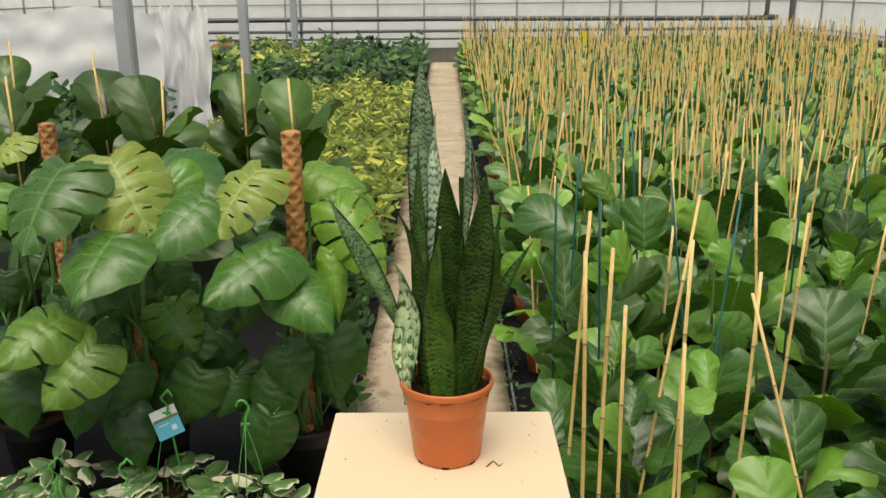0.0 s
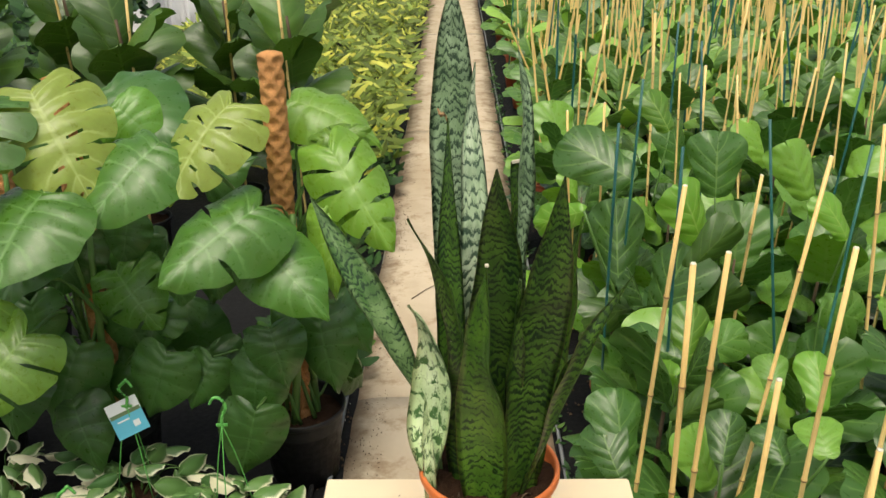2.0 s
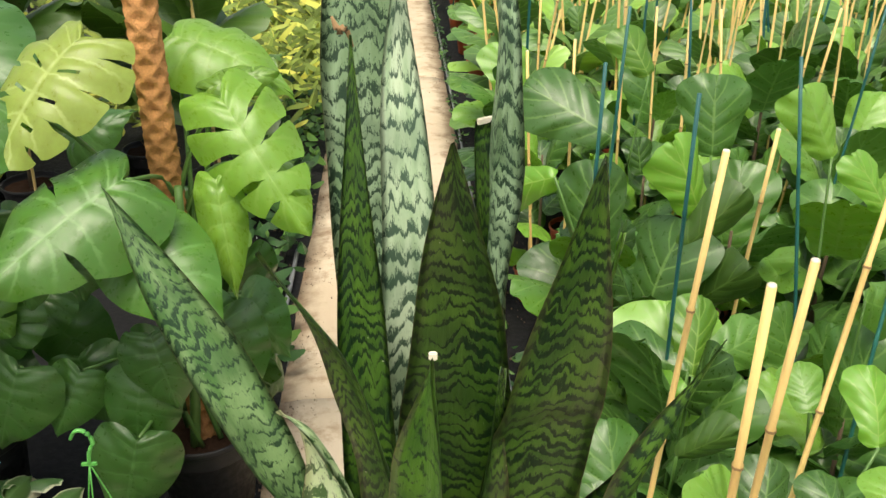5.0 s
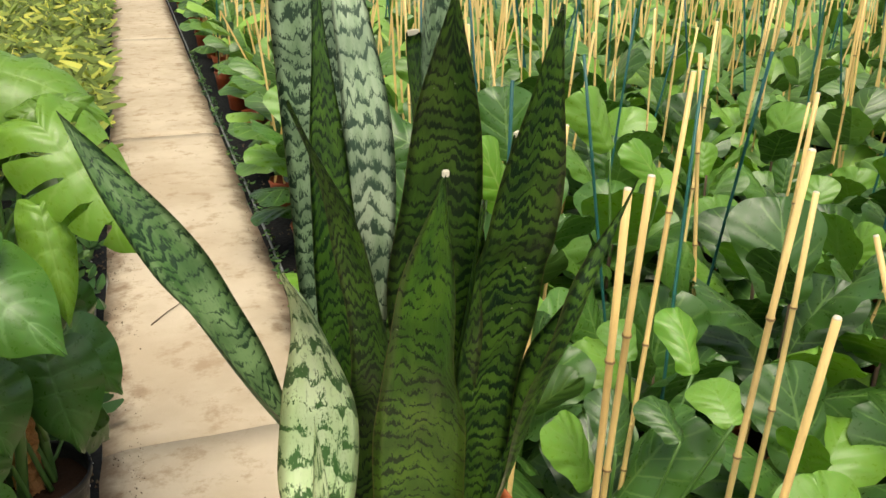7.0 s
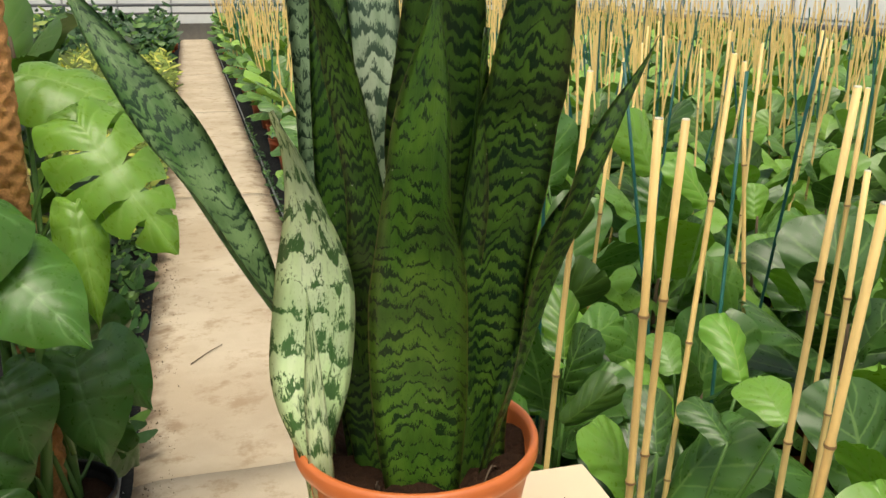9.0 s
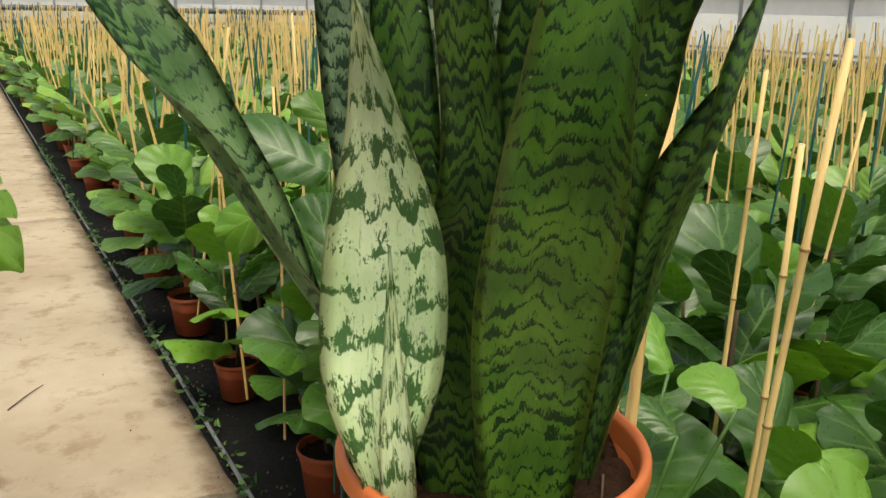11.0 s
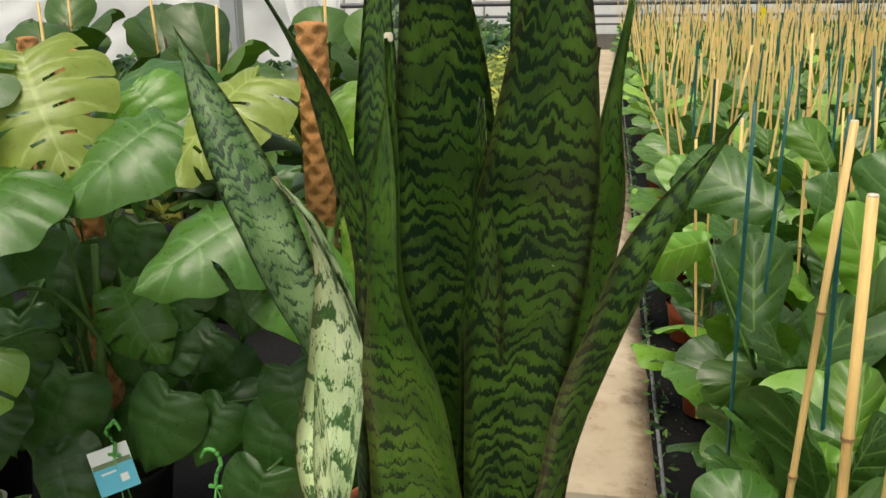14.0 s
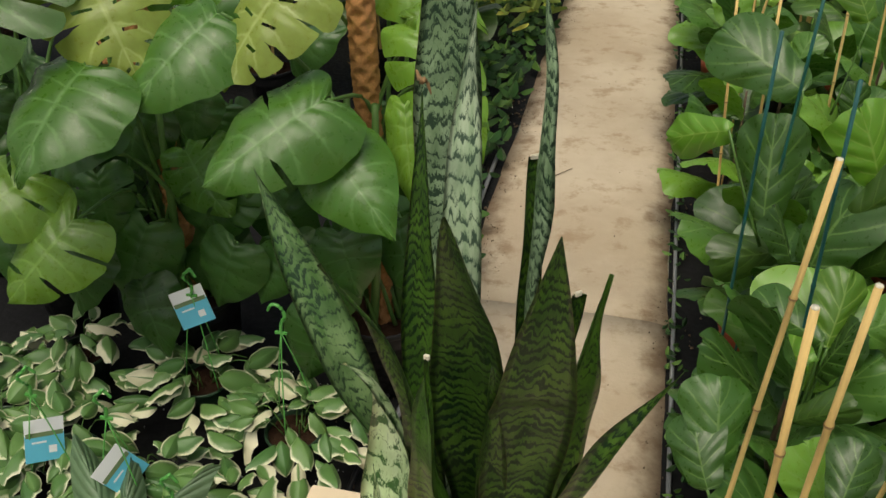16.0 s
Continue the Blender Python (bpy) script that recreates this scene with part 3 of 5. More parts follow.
wall("wall_south", (SIDE_X, BACK_Y, 0), (LEFT_X, BACK_Y, 0), "whitewashed glass end wall on a concrete foot", 1.5)
roof()
pipes()
pillar(-2.39, 6.8)
pillar(-2.66, 12.0)
pillar(-2.83, 17.0)
sheet(-8.9, -3.15, 10.0, 0.03, 1.5, 0.3, "white plastic film hung over a wire in loose folds")
sheet(-3.35, -2.72, 10.4, 0.02, 1.5, 1.7, "torn strip of white plastic film hanging from a wire")


# ---- the stand and the snake plant ----
def board_box():
    """A tall box on the path that carries the plant."""
    ob = thing("display_box", "tall plain box with a cream board top, standing on the path", "box")
    x0, x1, y0, y1, top = -0.232, 0.217, 1.27, 1.716, 0.774
    part("body", box_bm(x0 + 0.006, x1 - 0.006, y0 + 0.006, y1 - 0.006, 0.014, top - 0.02, 0.003), M_BOX, ob)
    part("top_board", box_bm(x0, x1, y0, y1, top - 0.02, top, 0.002), M_BOX, ob, "smooth cream top board with a few crumbs of soil")
    rng = random.Random(5)
    verts, faces = [], []
    for k in range(14):
        x, y, r = rng.uniform(x0 + 0.03, x1 - 0.03), rng.uniform(y0 + 0.1, y1 - 0.02), rng.uniform(0.0006, 0.0014)
        if (x * x + (y - 1.544) ** 2) ** 0.5 < 0.075:
            continue
        b = len(verts)
        verts += [(x - r, y - r, top), (x + r, y - r * 0.7, top), (x + r, y + r, top), (x - r * 0.8, y + r, top), (x, y, top + r * 1.4)]
        faces += [(b, b + 1, b + 4), (b + 1, b + 2, b + 4), (b + 2, b + 3, b + 4), (b + 3, b, b + 4)]
    tagged(put_mesh("soil_crumbs", mesh("soil_crumbs", verts, faces, M_SOIL, smooth=False)), "dark crumbs of soil scattered on the box", "soil", kind="stuff")
    v, f = tube([(0.075, 1.49, top + 0.002), (0.088, 1.505, top + 0.004), (0.098, 1.492, top + 0.002), (0.105, 1.50, top + 0.003)], [0.0012, 0.001, 0.001, 0.0006], 5)
    tagged(put_mesh("dry_root", mesh("dry_root", v, f, M_SOIL)), "dry curled root lying on the box", "root")


def blade_mesh(spine, widths, face, cup=0.28, twist=0.0, thick=0.0035, rows=40, mat=None, cutoff=False):
    """A thick strap leaf along spine; widths are full widths at even steps, face the azimuth that its inner side looks to."""
    c = catmull(spine, rows)
    n = len(c)
    length = np.concatenate([[0], np.cumsum(np.linalg.norm(np.diff(c, axis=0), axis=1))])
    wid = np.array([p[0] for p in catmull([(w, 0, 0) for w in widths], rows)]).clip(0.0008)
    cols = 8
    verts, uvs, faces = [], [], []
    for layer in (0, 1):
        for i in range(n):
            d = Vector(c[min(i + 1, n - 1)] - c[max(i - 1, 0)]).normalized()
            az = radians(face + twist * i / (n - 1))
            nrm = Vector((math.cos(az), math.sin(az), 0))
            nrm = (nrm - d * d.dot(nrm)).normalized()
            side = d.cross(nrm)
            fade = 1.0 - 0.55 * (i / (n - 1)) ** 2
            for j in range(cols + 1):
                u = 2 * j / cols - 1
                h = wid[i] / 2
                rip = 0.0018 * math.sin(length[i] * 55 + u * 1.3 + face) * abs(u)
                depth = cup * fade * h * (u * u) + rip
                back = -thick * (1 - u * u) * min(1.0, h * 60) if layer else 0.0
                verts.append(Vector(c[i]) + side * (u * h * (1 - 0.12 * cup)) + nrm * (depth + back))
                uvs.append((u, length[i]))
    w = cols + 1
    off = n * w
    for i in range(n - 1):
        for j in range(cols):
            q = (i * w + j, i * w + j + 1, (i + 1) * w + j + 1, (i + 1) * w + j)
            faces.append(q[::-1])
            faces.append(tuple(off + k for k in q))
    for j in range(cols):
        k = (n - 1) * w
        faces.append((k + j, k + j + 1, off + k + j + 1, off + k + j))
    for i in range(n - 1):
        for j in (0, cols):
            faces.append((i * w + j, (i + 1) * w + j, off + (i + 1) * w + j, off + i * w + j))
    return mesh("leaf", verts, faces, mat, uvs)


def snake_plant():
    cx, cy, z0 = 0.002, 1.544, 0.774
    plant = thing("snake_plant", "mottled green snake plant in an orange plastic pot on the box", "potted plant", at=(cx, cy, z0))
    pot = put_mesh("pot", mesh("pot", *lathe(pot_profile(0.0635, 0.0876, 0.1585, 0.013, 0.0045), 64), M_TERRA), plant, "plain orange plastic flower pot")
    for k in range(7):
        w = 2 * math.pi * k / 7 - 1.62
        foot = part("drain_notch", box_bm(-0.007, 0.007, -0.002, 0.002, 0.0005, 0.006, 0.001), M_SOIL, pot)
        foot.matrix_basis = Matrix.Rotation(w + math.pi / 2, 4, "Z") @ Matrix.Translation((0, -0.0615, 0))
    put_mesh("soil", mesh("soil", *soil_mesh(0.082, 0.14, 4), M_SOIL), plant, "dark crumbly potting soil")
    inv = Matrix.Translation((-cx, -cy, -z0))

    def leaf(spine, widths, face, mat, label, cup=0.28, twist=0.0, cut=0.0):
        ob = put_mesh("leaf", blade_mesh(spine, widths, face, cup, twist, mat=mat), plant, label, inv)
        if cut:
            t = Vector(spine[-1])
            bm = box_bm(-cut, cut, -0.0012, 0.0012, -0.002, 0.0022, 0.0006)
            tip = part("dry_tip", bm, M_CUT, ob, "pale dry cut tip")
            tip.matrix_basis = Matrix.Translation(t) @ Matrix.Rotation(radians(face + 90), 4, "Z")

    pale, mid, dark = "tall grey-green leaf with dark mottled bands", "mid-green leaf with fine dark bands", "dark green leaf with jagged black-green bands"
    leaf([(-0.02, 1.57, 0.89), (-0.03, 1.618, 1.055), (-0.036, 1.64, 1.192), (-0.039, 1.668, 1.383), (-0.041, 1.672, 1.505)], [0.03, 0.05, 0.061, 0.058, 0.061, 0.038, 0.001], -97, M_SNAKE_PALE, pale, 0.28, -10)
    leaf([(-0.005, 1.56, 0.89), (-0.027, 1.586, 1.041), (-0.015, 1.588, 1.21), (-0.019, 1.638, 1.345), (-0.015, 1.645, 1.41)], [0.03, 0.04, 0.041, 0.037, 0.027, 0.009, 0.001], -89, M_SNAKE_BLEACH, "tall leaf bleached grey-white between dark cross bands", 0.36, -10)
    leaf([(-0.03, 1.545, 0.885), (-0.042, 1.565, 1.08), (-0.046, 1.585, 1.24), (-0.046, 1.605, 1.356)], [0.03, 0.038, 0.036, 0.028, 0.012, 0.002], -95, M_SNAKE_DARK, mid, 0.4)
    leaf([(0.035, 1.57, 0.885), (0.04, 1.598, 1.041), (0.037, 1.608, 1.161), (0.043, 1.622, 1.345), (0.032, 1.657, 1.441)], [0.016, 0.024, 0.03, 0.032, 0.042, 0.014, 0.001], -12, M_SNAKE_PALE, pale, 0.26, 49)
    leaf([(0.028, 1.575, 0.885), (0.033, 1.61, 1.1), (0.034, 1.644, 1.292)], [0.02, 0.022, 0.022, 0.02, 0.016], -60, M_SNAKE_DARK, "dark green leaf cut off short at the tip", 0.4, cut=0.006)
    leaf([(0.005, 1.54, 0.885), (0.02, 1.527, 1.001), (0.01, 1.517, 1.137), (0.009, 1.497, 1.239), (0.002, 1.463, 1.343)], [0.03, 0.05, 0.058, 0.071, 0.055, 0.038, 0.001], -72, M_SNAKE_DARK, dark, 0.28, -43)
    leaf([(0.01, 1.53, 0.885), (0.022, 1.505, 1.06), (0.03, 1.482, 1.216)], [0.03, 0.034, 0.032, 0.02, 0.001], -50, M_SNAKE_DARK, dark, 0.6)
    leaf([(0.034, 1.51, 0.885), (0.042, 1.512, 1.043), (0.053, 1.506, 1.15), (0.06, 1.492, 1.197), (0.071, 1.473, 1.332)], [0.045, 0.054, 0.064, 0.066, 0.062, 0.043, 0.001], -63, M_SNAKE_DARK, dark, 0.25, -24)
    leaf([(0.042, 1.535, 0.885), (0.058, 1.539, 0.98), (0.08, 1.548, 1.082), (0.087, 1.537, 1.181), (0.101, 1.541, 1.262)], [0.026, 0.034, 0.036, 0.034, 0.038, 0.022, 0.001], -59, M_SNAKE_MID, "narrow green leaf turned edge-on", 0.43, 35)
    leaf([(0.04, 1.55, 0.885), (0.06, 1.55, 1.08), (0.079, 1.549, 1.236)], [0.02, 0.024, 0.02, 0.016, 0.012], -50, M_SNAKE_DARK, dark, 0.5, cut=0.003)
    leaf([(0.03, 1.505, 0.885), (0.081, 1.507, 1.038), (0.102, 1.501, 1.099), (0.118, 1.499, 1.143), (0.157, 1.515, 1.208)], [0.012, 0.024, 0.038, 0.036, 0.03, 0.018, 0.001], -172, M_SNAKE_DARK, "slim green leaf folded along its length, leaning out", 0.77, -69)
    leaf([(-0.004, 1.505, 0.885), (-0.007, 1.496, 1.012), (-0.008, 1.478, 1.084), (-0.012, 1.463, 1.138), (-0.007, 1.449, 1.246)], [0.044, 0.063, 0.066, 0.061, 0.056, 0.044, 0.005], -95, M_SNAKE_MID, "green leaf with fine dark bands and a cut tip", 0.29, -68, cut=0.002)
    leaf([(-0.025, 1.525, 0.885), (-0.029, 1.54, 1.004), (-0.03, 1.516, 1.089), (-0.051, 1.506, 1.197), (-0.087, 1.481, 1.285)], [0.034, 0.044, 0.044, 0.034, 0.027, 0.013, 0.001], -140, M_SNAKE_DARK, "slim leaf drawn out to a dark thread-like tip", 0.5, 14)
    leaf([(-0.066, 1.524, 0.886), (-0.071, 1.531, 0.964), (-0.06, 1.547, 1.052), (-0.074, 1.535, 1.13), (-0.091, 1.516, 1.168)], [0.023, 0.027, 0.064, 0.063, 0.035, 0.017, 0.001], -114, M_SNAKE_CREAM, "short broad leaf with cream-white marbling", 0.43, -32)
    leaf([(-0.067, 1.517, 0.893), (-0.071, 1.519, 0.975), (-0.075, 1.516, 1.06)], [0.012, 0.019, 0.016, 0.008, 0.001], -110, M_SNAKE_CREAM, "slim young cream leaf still rolled against its neighbour", 0.7)
    leaf([(-0.061, 1.545, 0.89), (-0.07, 1.575, 0.975), (-0.122, 1.595, 1.078), (-0.153, 1.621, 1.14), (-0.218, 1.664, 1.245)], [0.012, 0.024, 0.022, 0.048, 0.046, 0.036, 0.001], 22, M_SNAKE_GREY, "grey-green banded leaf arching out over the path", 0.6, -108)
    leaf([(-0.06, 1.525, 0.9), (-0.072, 1.53, 0.925), (-0.088, 1.535, 0.945)], [0.008, 0.01, 0.001], -100, M_SNAKE_DARK, "tiny young pointed leaf at the pot's edge", 0.4)
    v, f = tube([(-0.058, 1.634, 1.36), (-0.054, 1.632, 1.352), (-0.05, 1.631, 1.354), (-0.046, 1.63, 1.343)], [0.0008, 0.0028, 0.002, 0.0006], 6, 12)
    put_mesh("dry_scar", mesh("dry_scar", v, f, M_NODE), plant, "brown dry scar on the tall leaf", inv)
    rng = random.Random(8)
    for k in range(9):
        w, r = rng.uniform(0, 6.28), rng.uniform(0.045, 0.074)
        p = Vector((r * math.cos(w), r * math.sin(w), 0.139))
        q = p + Vector((rng.uniform(-0.025, 0.025), rng.uniform(-0.025, 0.025), 0.004))
        tube_part("dry_fibre", [p, (p + q) / 2 + Vector((0, 0, 0.008)), q], [0.0012, 0.001, 0.0006], M_BARK, plant, "", 4, 4)


board_box()
snake_plant()


# ---- the monsteras beside the path ----
MON_MESH = {}


def mon_leaf(mat, slits, k):
    key = (mat.name, slits, k)
    if key not in MON_MESH:
        MON_MESH[key] = leaf_mesh("monstera_leaf", MONSTERA if slits else ENTIRE, mat, rows=60 if mat is M_MON_YOUNG else 44, cols=7, cup=0.2, fold=0.14, pucker=0.0045, veins=8 if mat is M_MON_YOUNG else 7, droop=0.2 + 0.06 * k, wave=0.04, slits=slits, cut=0.58 if mat is M_MON_YOUNG else 0.3 if mat is M_MON_BRIGHT else 0.45, seed=k + slits, holes=mat is M_MON_YOUNG)
    return MON_MESH[key]


def coir_pole(parent, x, y, z0, z1, r=0.031):
    """A moss pole bound with coarse plaited coir: rounded knots and stray fibres."""
    sides, step = 40, 0.005
    rows = int((z1 - z0) / step)
    verts, faces = [], []
    for i in range(rows + 1):
        z = z0 + (z1 - z0) * i / rows
        for k in range(sides):
            w = 2 * math.pi * k / sides
            sway = 0.5 * noise.noise((w, z * 12, x))
            p, q = 2.0 * w + z * 75 + sway, 2.0 * w - z * 75 + 0.8 * sway
            knot = max(abs(math.sin(p)), abs(math.sin(q))) ** 2
            rr = r * (0.7 + 0.3 * knot + 0.06 * noise.noise((w * 9, z * 260, 3.0)) + 0.05 * noise.noise((w * 3, z * 60, 7.0)))
            if i == rows:
                rr *= 0.55
            verts.append((x + rr * math.cos(w), y + rr * math.sin(w), z))
    for i in range(rows):
        for k in range(sides):
            faces.append((i * sides + k, i * sides + (k + 1) % sides, (i + 1) * sides + (k + 1) % sides, (i + 1) * sides + k))
    faces.append(tuple(rows * sides + k for k in range(sides)))
    pole = put_mesh("moss_pole", mesh("moss_pole", verts, faces, M_MOSS), parent, "brown plaited coir moss pole")
    rng = random.Random(int(abs(x) * 100))
    v, f = [], []
    for k in range(170):
        w, z = rng.uniform(0, 6.28), rng.uniform(z0 + 0.3, z1 + 0.004)
        a = Vector((x + r * 0.95 * math.cos(w), y + r * 0.95 * math.sin(w), z))
        b = a + Vector((math.cos(w) * rng.uniform(0.002, 0.01), math.sin(w) * rng.uniform(0.002, 0.01), rng.uniform(-0.012, 0.014)))
        t = Vector((0.0005, 0, 0.0005))
        o = len(v)
        v += [a - t, a + t, b]
        f.append((o, o + 1, o + 2))
    tagged(put_mesh("loose_fibres", mesh("loose_fibres", v, f, M_MOSS, smooth=False), pole), kind="stuff")


class Monstera:
    def __init__(self, x, y, pole=None):
        self.root = thing("monstera", "bushy monstera with split glossy leaves in a black pot", "potted plant", "monstera plants", at=(0, 0, 0))
        self.x, self.y = x, y
        pot = put_mesh("pot", mesh("pot", *lathe(pot_profile(0.095, 0.125, 0.23, 0.016, 0.005), 32), M_BLACKPOT), self.root, "black plastic pot", Matrix.Translation((x, y, 0.006)))
        put_mesh("soil", mesh("soil", *soil_mesh(0.115, 0.2, 2), M_SOIL), self.root, "", Matrix.Translation((x, y, 0.0)))
        if pole:
            coir_pole(self.root, x, y, 0.18, pole)
            for w in (0.4, 2.5, 4.4):
                tube_part("stem", [(x + 0.045 * math.cos(w), y + 0.045 * math.sin(w), 0.18), (x + 0.05 * math.cos(w + 0.6), y + 0.05 * math.sin(w + 0.6), 0.45), (x + 0.045 * math.cos(w + 1), y + 0.045 * math.sin(w + 1), pole - 0.4)], [0.012, 0.011, 0.008], M_STEM, self.root)


PLANTS = [Monstera(-0.475, 2.735, 1.215), Monstera(-0.99, 2.72, 1.165), Monstera(-1.42, 2.8), Monstera(-1.48, 3.3, 1.165), Monstera(-1.85, 3.0)]
COUNT = [0]


def blade(base, tip, wide, slits, mat):
    """One monstera leaf with its stalk, hung on the nearest plant."""
    p = min(PLANTS[:3] + PLANTS[4:], key=lambda m: abs(m.x - base[0]) + 0.3 * abs(m.y - base[1]))
    COUNT[0] += 1
    k = COUNT[0] % 3
    rng = random.Random(COUNT[0])
    up = 0.6 if base[2] < 0.75 else 1.15
    face = (rng.uniform(-0.3, 0.3), -1.0, up + rng.uniform(-0.2, 0.25))
    put_mesh("leaf", mon_leaf(mat, slits, k), p.root, "", leaf_pose(base, tip, face, wide * 1.02))
    b = Vector(base)
    w = rng.uniform(0, 6.28)
    foot = Vector((p.x + 0.05 * math.cos(w), p.y + 0.05 * math.sin(w), max(0.2, min(b.z - 0.25, 0.6))))
    top = Vector((b.x, b.y + 0.012, b.z - 0.004))
    bow = (foot + top) / 2 + Vector((0, 0.05, 0.07))
    tube_part("stalk", [foot, bow, top], [0.0065, 0.005, 0.0038], M_STEM, p.root, "", 6, 10)


blade((-1.08, 2.50, 1.16), (-1.15, 2.25, 1.01), 1.0, 4, M_MON)
blade((-0.97, 2.55, 1.17), (-0.81, 2.38, 1.00), 1.0, 4, M_MON_YOUNG)
blade((-0.92, 2.42, 0.98), (-0.99, 2.20, 0.88), 1.15, 0, M_MON)
blade((-1.00, 2.55, 0.85), (-1.07, 2.38, 0.76), 1.0, 0, M_MON_DARK)
blade((-0.70, 2.55, 1.05), (-0.83, 2.35, 0.97), 0.95, 0, M_MON)
blade((-0.92, 2.85, 1.11), (-0.70, 2.70, 1.03), 1.1, 0, M_MON_DARK)
blade((-0.87, 2.75, 1.09), (-0.76, 2.70, 1.00), 1.2, 0, M_MON)
blade((-0.55, 2.62, 1.12), (-0.69, 2.42, 1.00), 0.8, 4, M_MON_YOUNG)
blade((-0.48, 2.50, 0.91), (-0.67, 2.30, 0.84), 0.8, 1, M_MON)
blade((-0.49, 2.50, 0.82), (-0.33, 2.36, 0.73), 0.9, 0, M_MON)
blade((-1.09, 2.40, 0.74), (-1.19, 2.20, 0.71), 0.9, 2, M_MON_BRIGHT)
blade((-0.99, 2.35, 0.67), (-1.11, 2.20, 0.55), 0.9, 2, M_MON_BRIGHT)
blade((-0.90, 2.66, 0.68), (-0.79, 2.58, 0.55), 1.05, 3, M_MON)
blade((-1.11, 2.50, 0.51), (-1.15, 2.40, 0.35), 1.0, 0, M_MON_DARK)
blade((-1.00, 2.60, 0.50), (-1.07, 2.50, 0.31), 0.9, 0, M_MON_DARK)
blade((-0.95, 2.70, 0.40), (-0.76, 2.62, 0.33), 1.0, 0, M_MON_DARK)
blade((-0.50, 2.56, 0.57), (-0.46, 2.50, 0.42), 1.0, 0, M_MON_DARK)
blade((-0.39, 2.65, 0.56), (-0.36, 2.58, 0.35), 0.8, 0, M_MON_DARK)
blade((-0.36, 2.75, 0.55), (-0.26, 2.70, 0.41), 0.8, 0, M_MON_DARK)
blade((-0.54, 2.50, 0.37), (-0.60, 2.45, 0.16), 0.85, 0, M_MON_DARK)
blade((-0.34, 2.66, 1.00), (-0.18, 2.50, 0.81), 0.62, 4, M_MON_BRIGHT)
blade((-0.38, 2.75, 0.99), (-0.25, 2.75, 1.04), 0.6, 2, M_MON_BRIGHT)
blade((-0.46, 2.85, 1.07), (-0.23, 2.75, 1.04), 0.8, 0, M_MON_BRIGHT)
blade((-0.35, 2.60, 0.87), (-0.32, 2.50, 0.68), 0.45, 0, M_MON_BRIGHT)
blade((-1.02, 2.55, 0.37), (-0.96, 2.45, 0.21), 0.9, 0, M_MON_DARK)
blade((-0.67, 2.62, 0.45), (-0.73, 2.55, 0.33), 0.9, 0, M_MON_DARK)
blade((-0.76, 2.80, 0.54), (-0.83, 2.70, 0.48), 1.0, 0, M_MON_DARK)
blade((-1.28, 2.50, 0.66), (-1.35, 2.30, 0.60), 1.0, 0, M_MON_DARK)
blade((-1.36, 2.55, 0.49), (-1.31, 2.45, 0.33), 1.0, 0, M_MON_DARK)
blade((-1.32, 2.50, 1.10), (-1.40, 2.30, 0.96), 1.0, 3, M_MON)
blade((-1.29, 2.70, 1.21), (-1.35, 2.60, 1.15), 1.0, 3, M_MON_YOUNG)
blade((-0.91, 2.90, 0.68), (-0.96, 2.85, 0.52), 1.0, 0, M_MON_DARK)
blade((-0.69, 2.90, 0.66), (-0.72, 2.80, 0.52), 1.0, 0, M_MON_DARK)
blade((-1.22, 2.85, 1.02), (-1.11, 2.80, 0.93), 1.1, 0, M_MON_DARK)
blade((-1.39, 2.85, 0.80), (-1.50, 2.80, 0.66), 1.1, 0, M_MON_DARK)
blade((-0.45, 2.85, 0.75), (-0.40, 2.80, 0.61), 1.0, 0, M_MON_DARK)
blade((-0.32, 2.70, 0.87), (-0.19, 2.60, 0.85), 0.6, 2, M_MON_BRIGHT)
blade((-0.72, 2.90, 0.82), (-0.60, 2.90, 0.92), 0.8, 0, M_MON_DARK)
# low filler leaves, their shade already in the darker colour
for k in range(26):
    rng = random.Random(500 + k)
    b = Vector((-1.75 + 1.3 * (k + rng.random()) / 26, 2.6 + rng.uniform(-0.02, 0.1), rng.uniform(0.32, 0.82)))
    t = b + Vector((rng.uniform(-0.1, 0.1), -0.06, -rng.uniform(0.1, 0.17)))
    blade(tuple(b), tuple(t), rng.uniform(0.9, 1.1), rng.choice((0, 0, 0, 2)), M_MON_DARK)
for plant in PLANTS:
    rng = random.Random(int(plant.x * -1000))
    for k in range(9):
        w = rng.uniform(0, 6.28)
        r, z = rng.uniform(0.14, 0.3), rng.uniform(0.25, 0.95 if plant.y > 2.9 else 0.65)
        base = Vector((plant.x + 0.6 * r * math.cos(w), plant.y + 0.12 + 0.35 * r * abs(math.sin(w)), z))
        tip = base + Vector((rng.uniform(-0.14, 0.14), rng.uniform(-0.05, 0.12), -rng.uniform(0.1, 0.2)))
        # below 0.7 m the darker copy stands in for shade
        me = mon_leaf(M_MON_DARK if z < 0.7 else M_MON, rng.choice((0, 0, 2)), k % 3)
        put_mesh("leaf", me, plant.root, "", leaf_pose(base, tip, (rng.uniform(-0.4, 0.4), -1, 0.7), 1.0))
        tube_part("stalk", [(plant.x, plant.y, 0.22), ((plant.x + base.x) / 2, (plant.y + base.y) / 2, base.z * 0.7), tuple(base)], [0.006, 0.005, 0.004], M_STEM, plant.root, "", 5, 6)

tube_part("dry_sheath", [(-0.458, 2.48, 0.86), (-0.446, 2.476, 0.825), (-0.437, 2.48, 0.79)], [0.002, 0.006, 0.002], M_CUT, PLANTS[0].root, "pale dry leaf sheath", 6, 8)


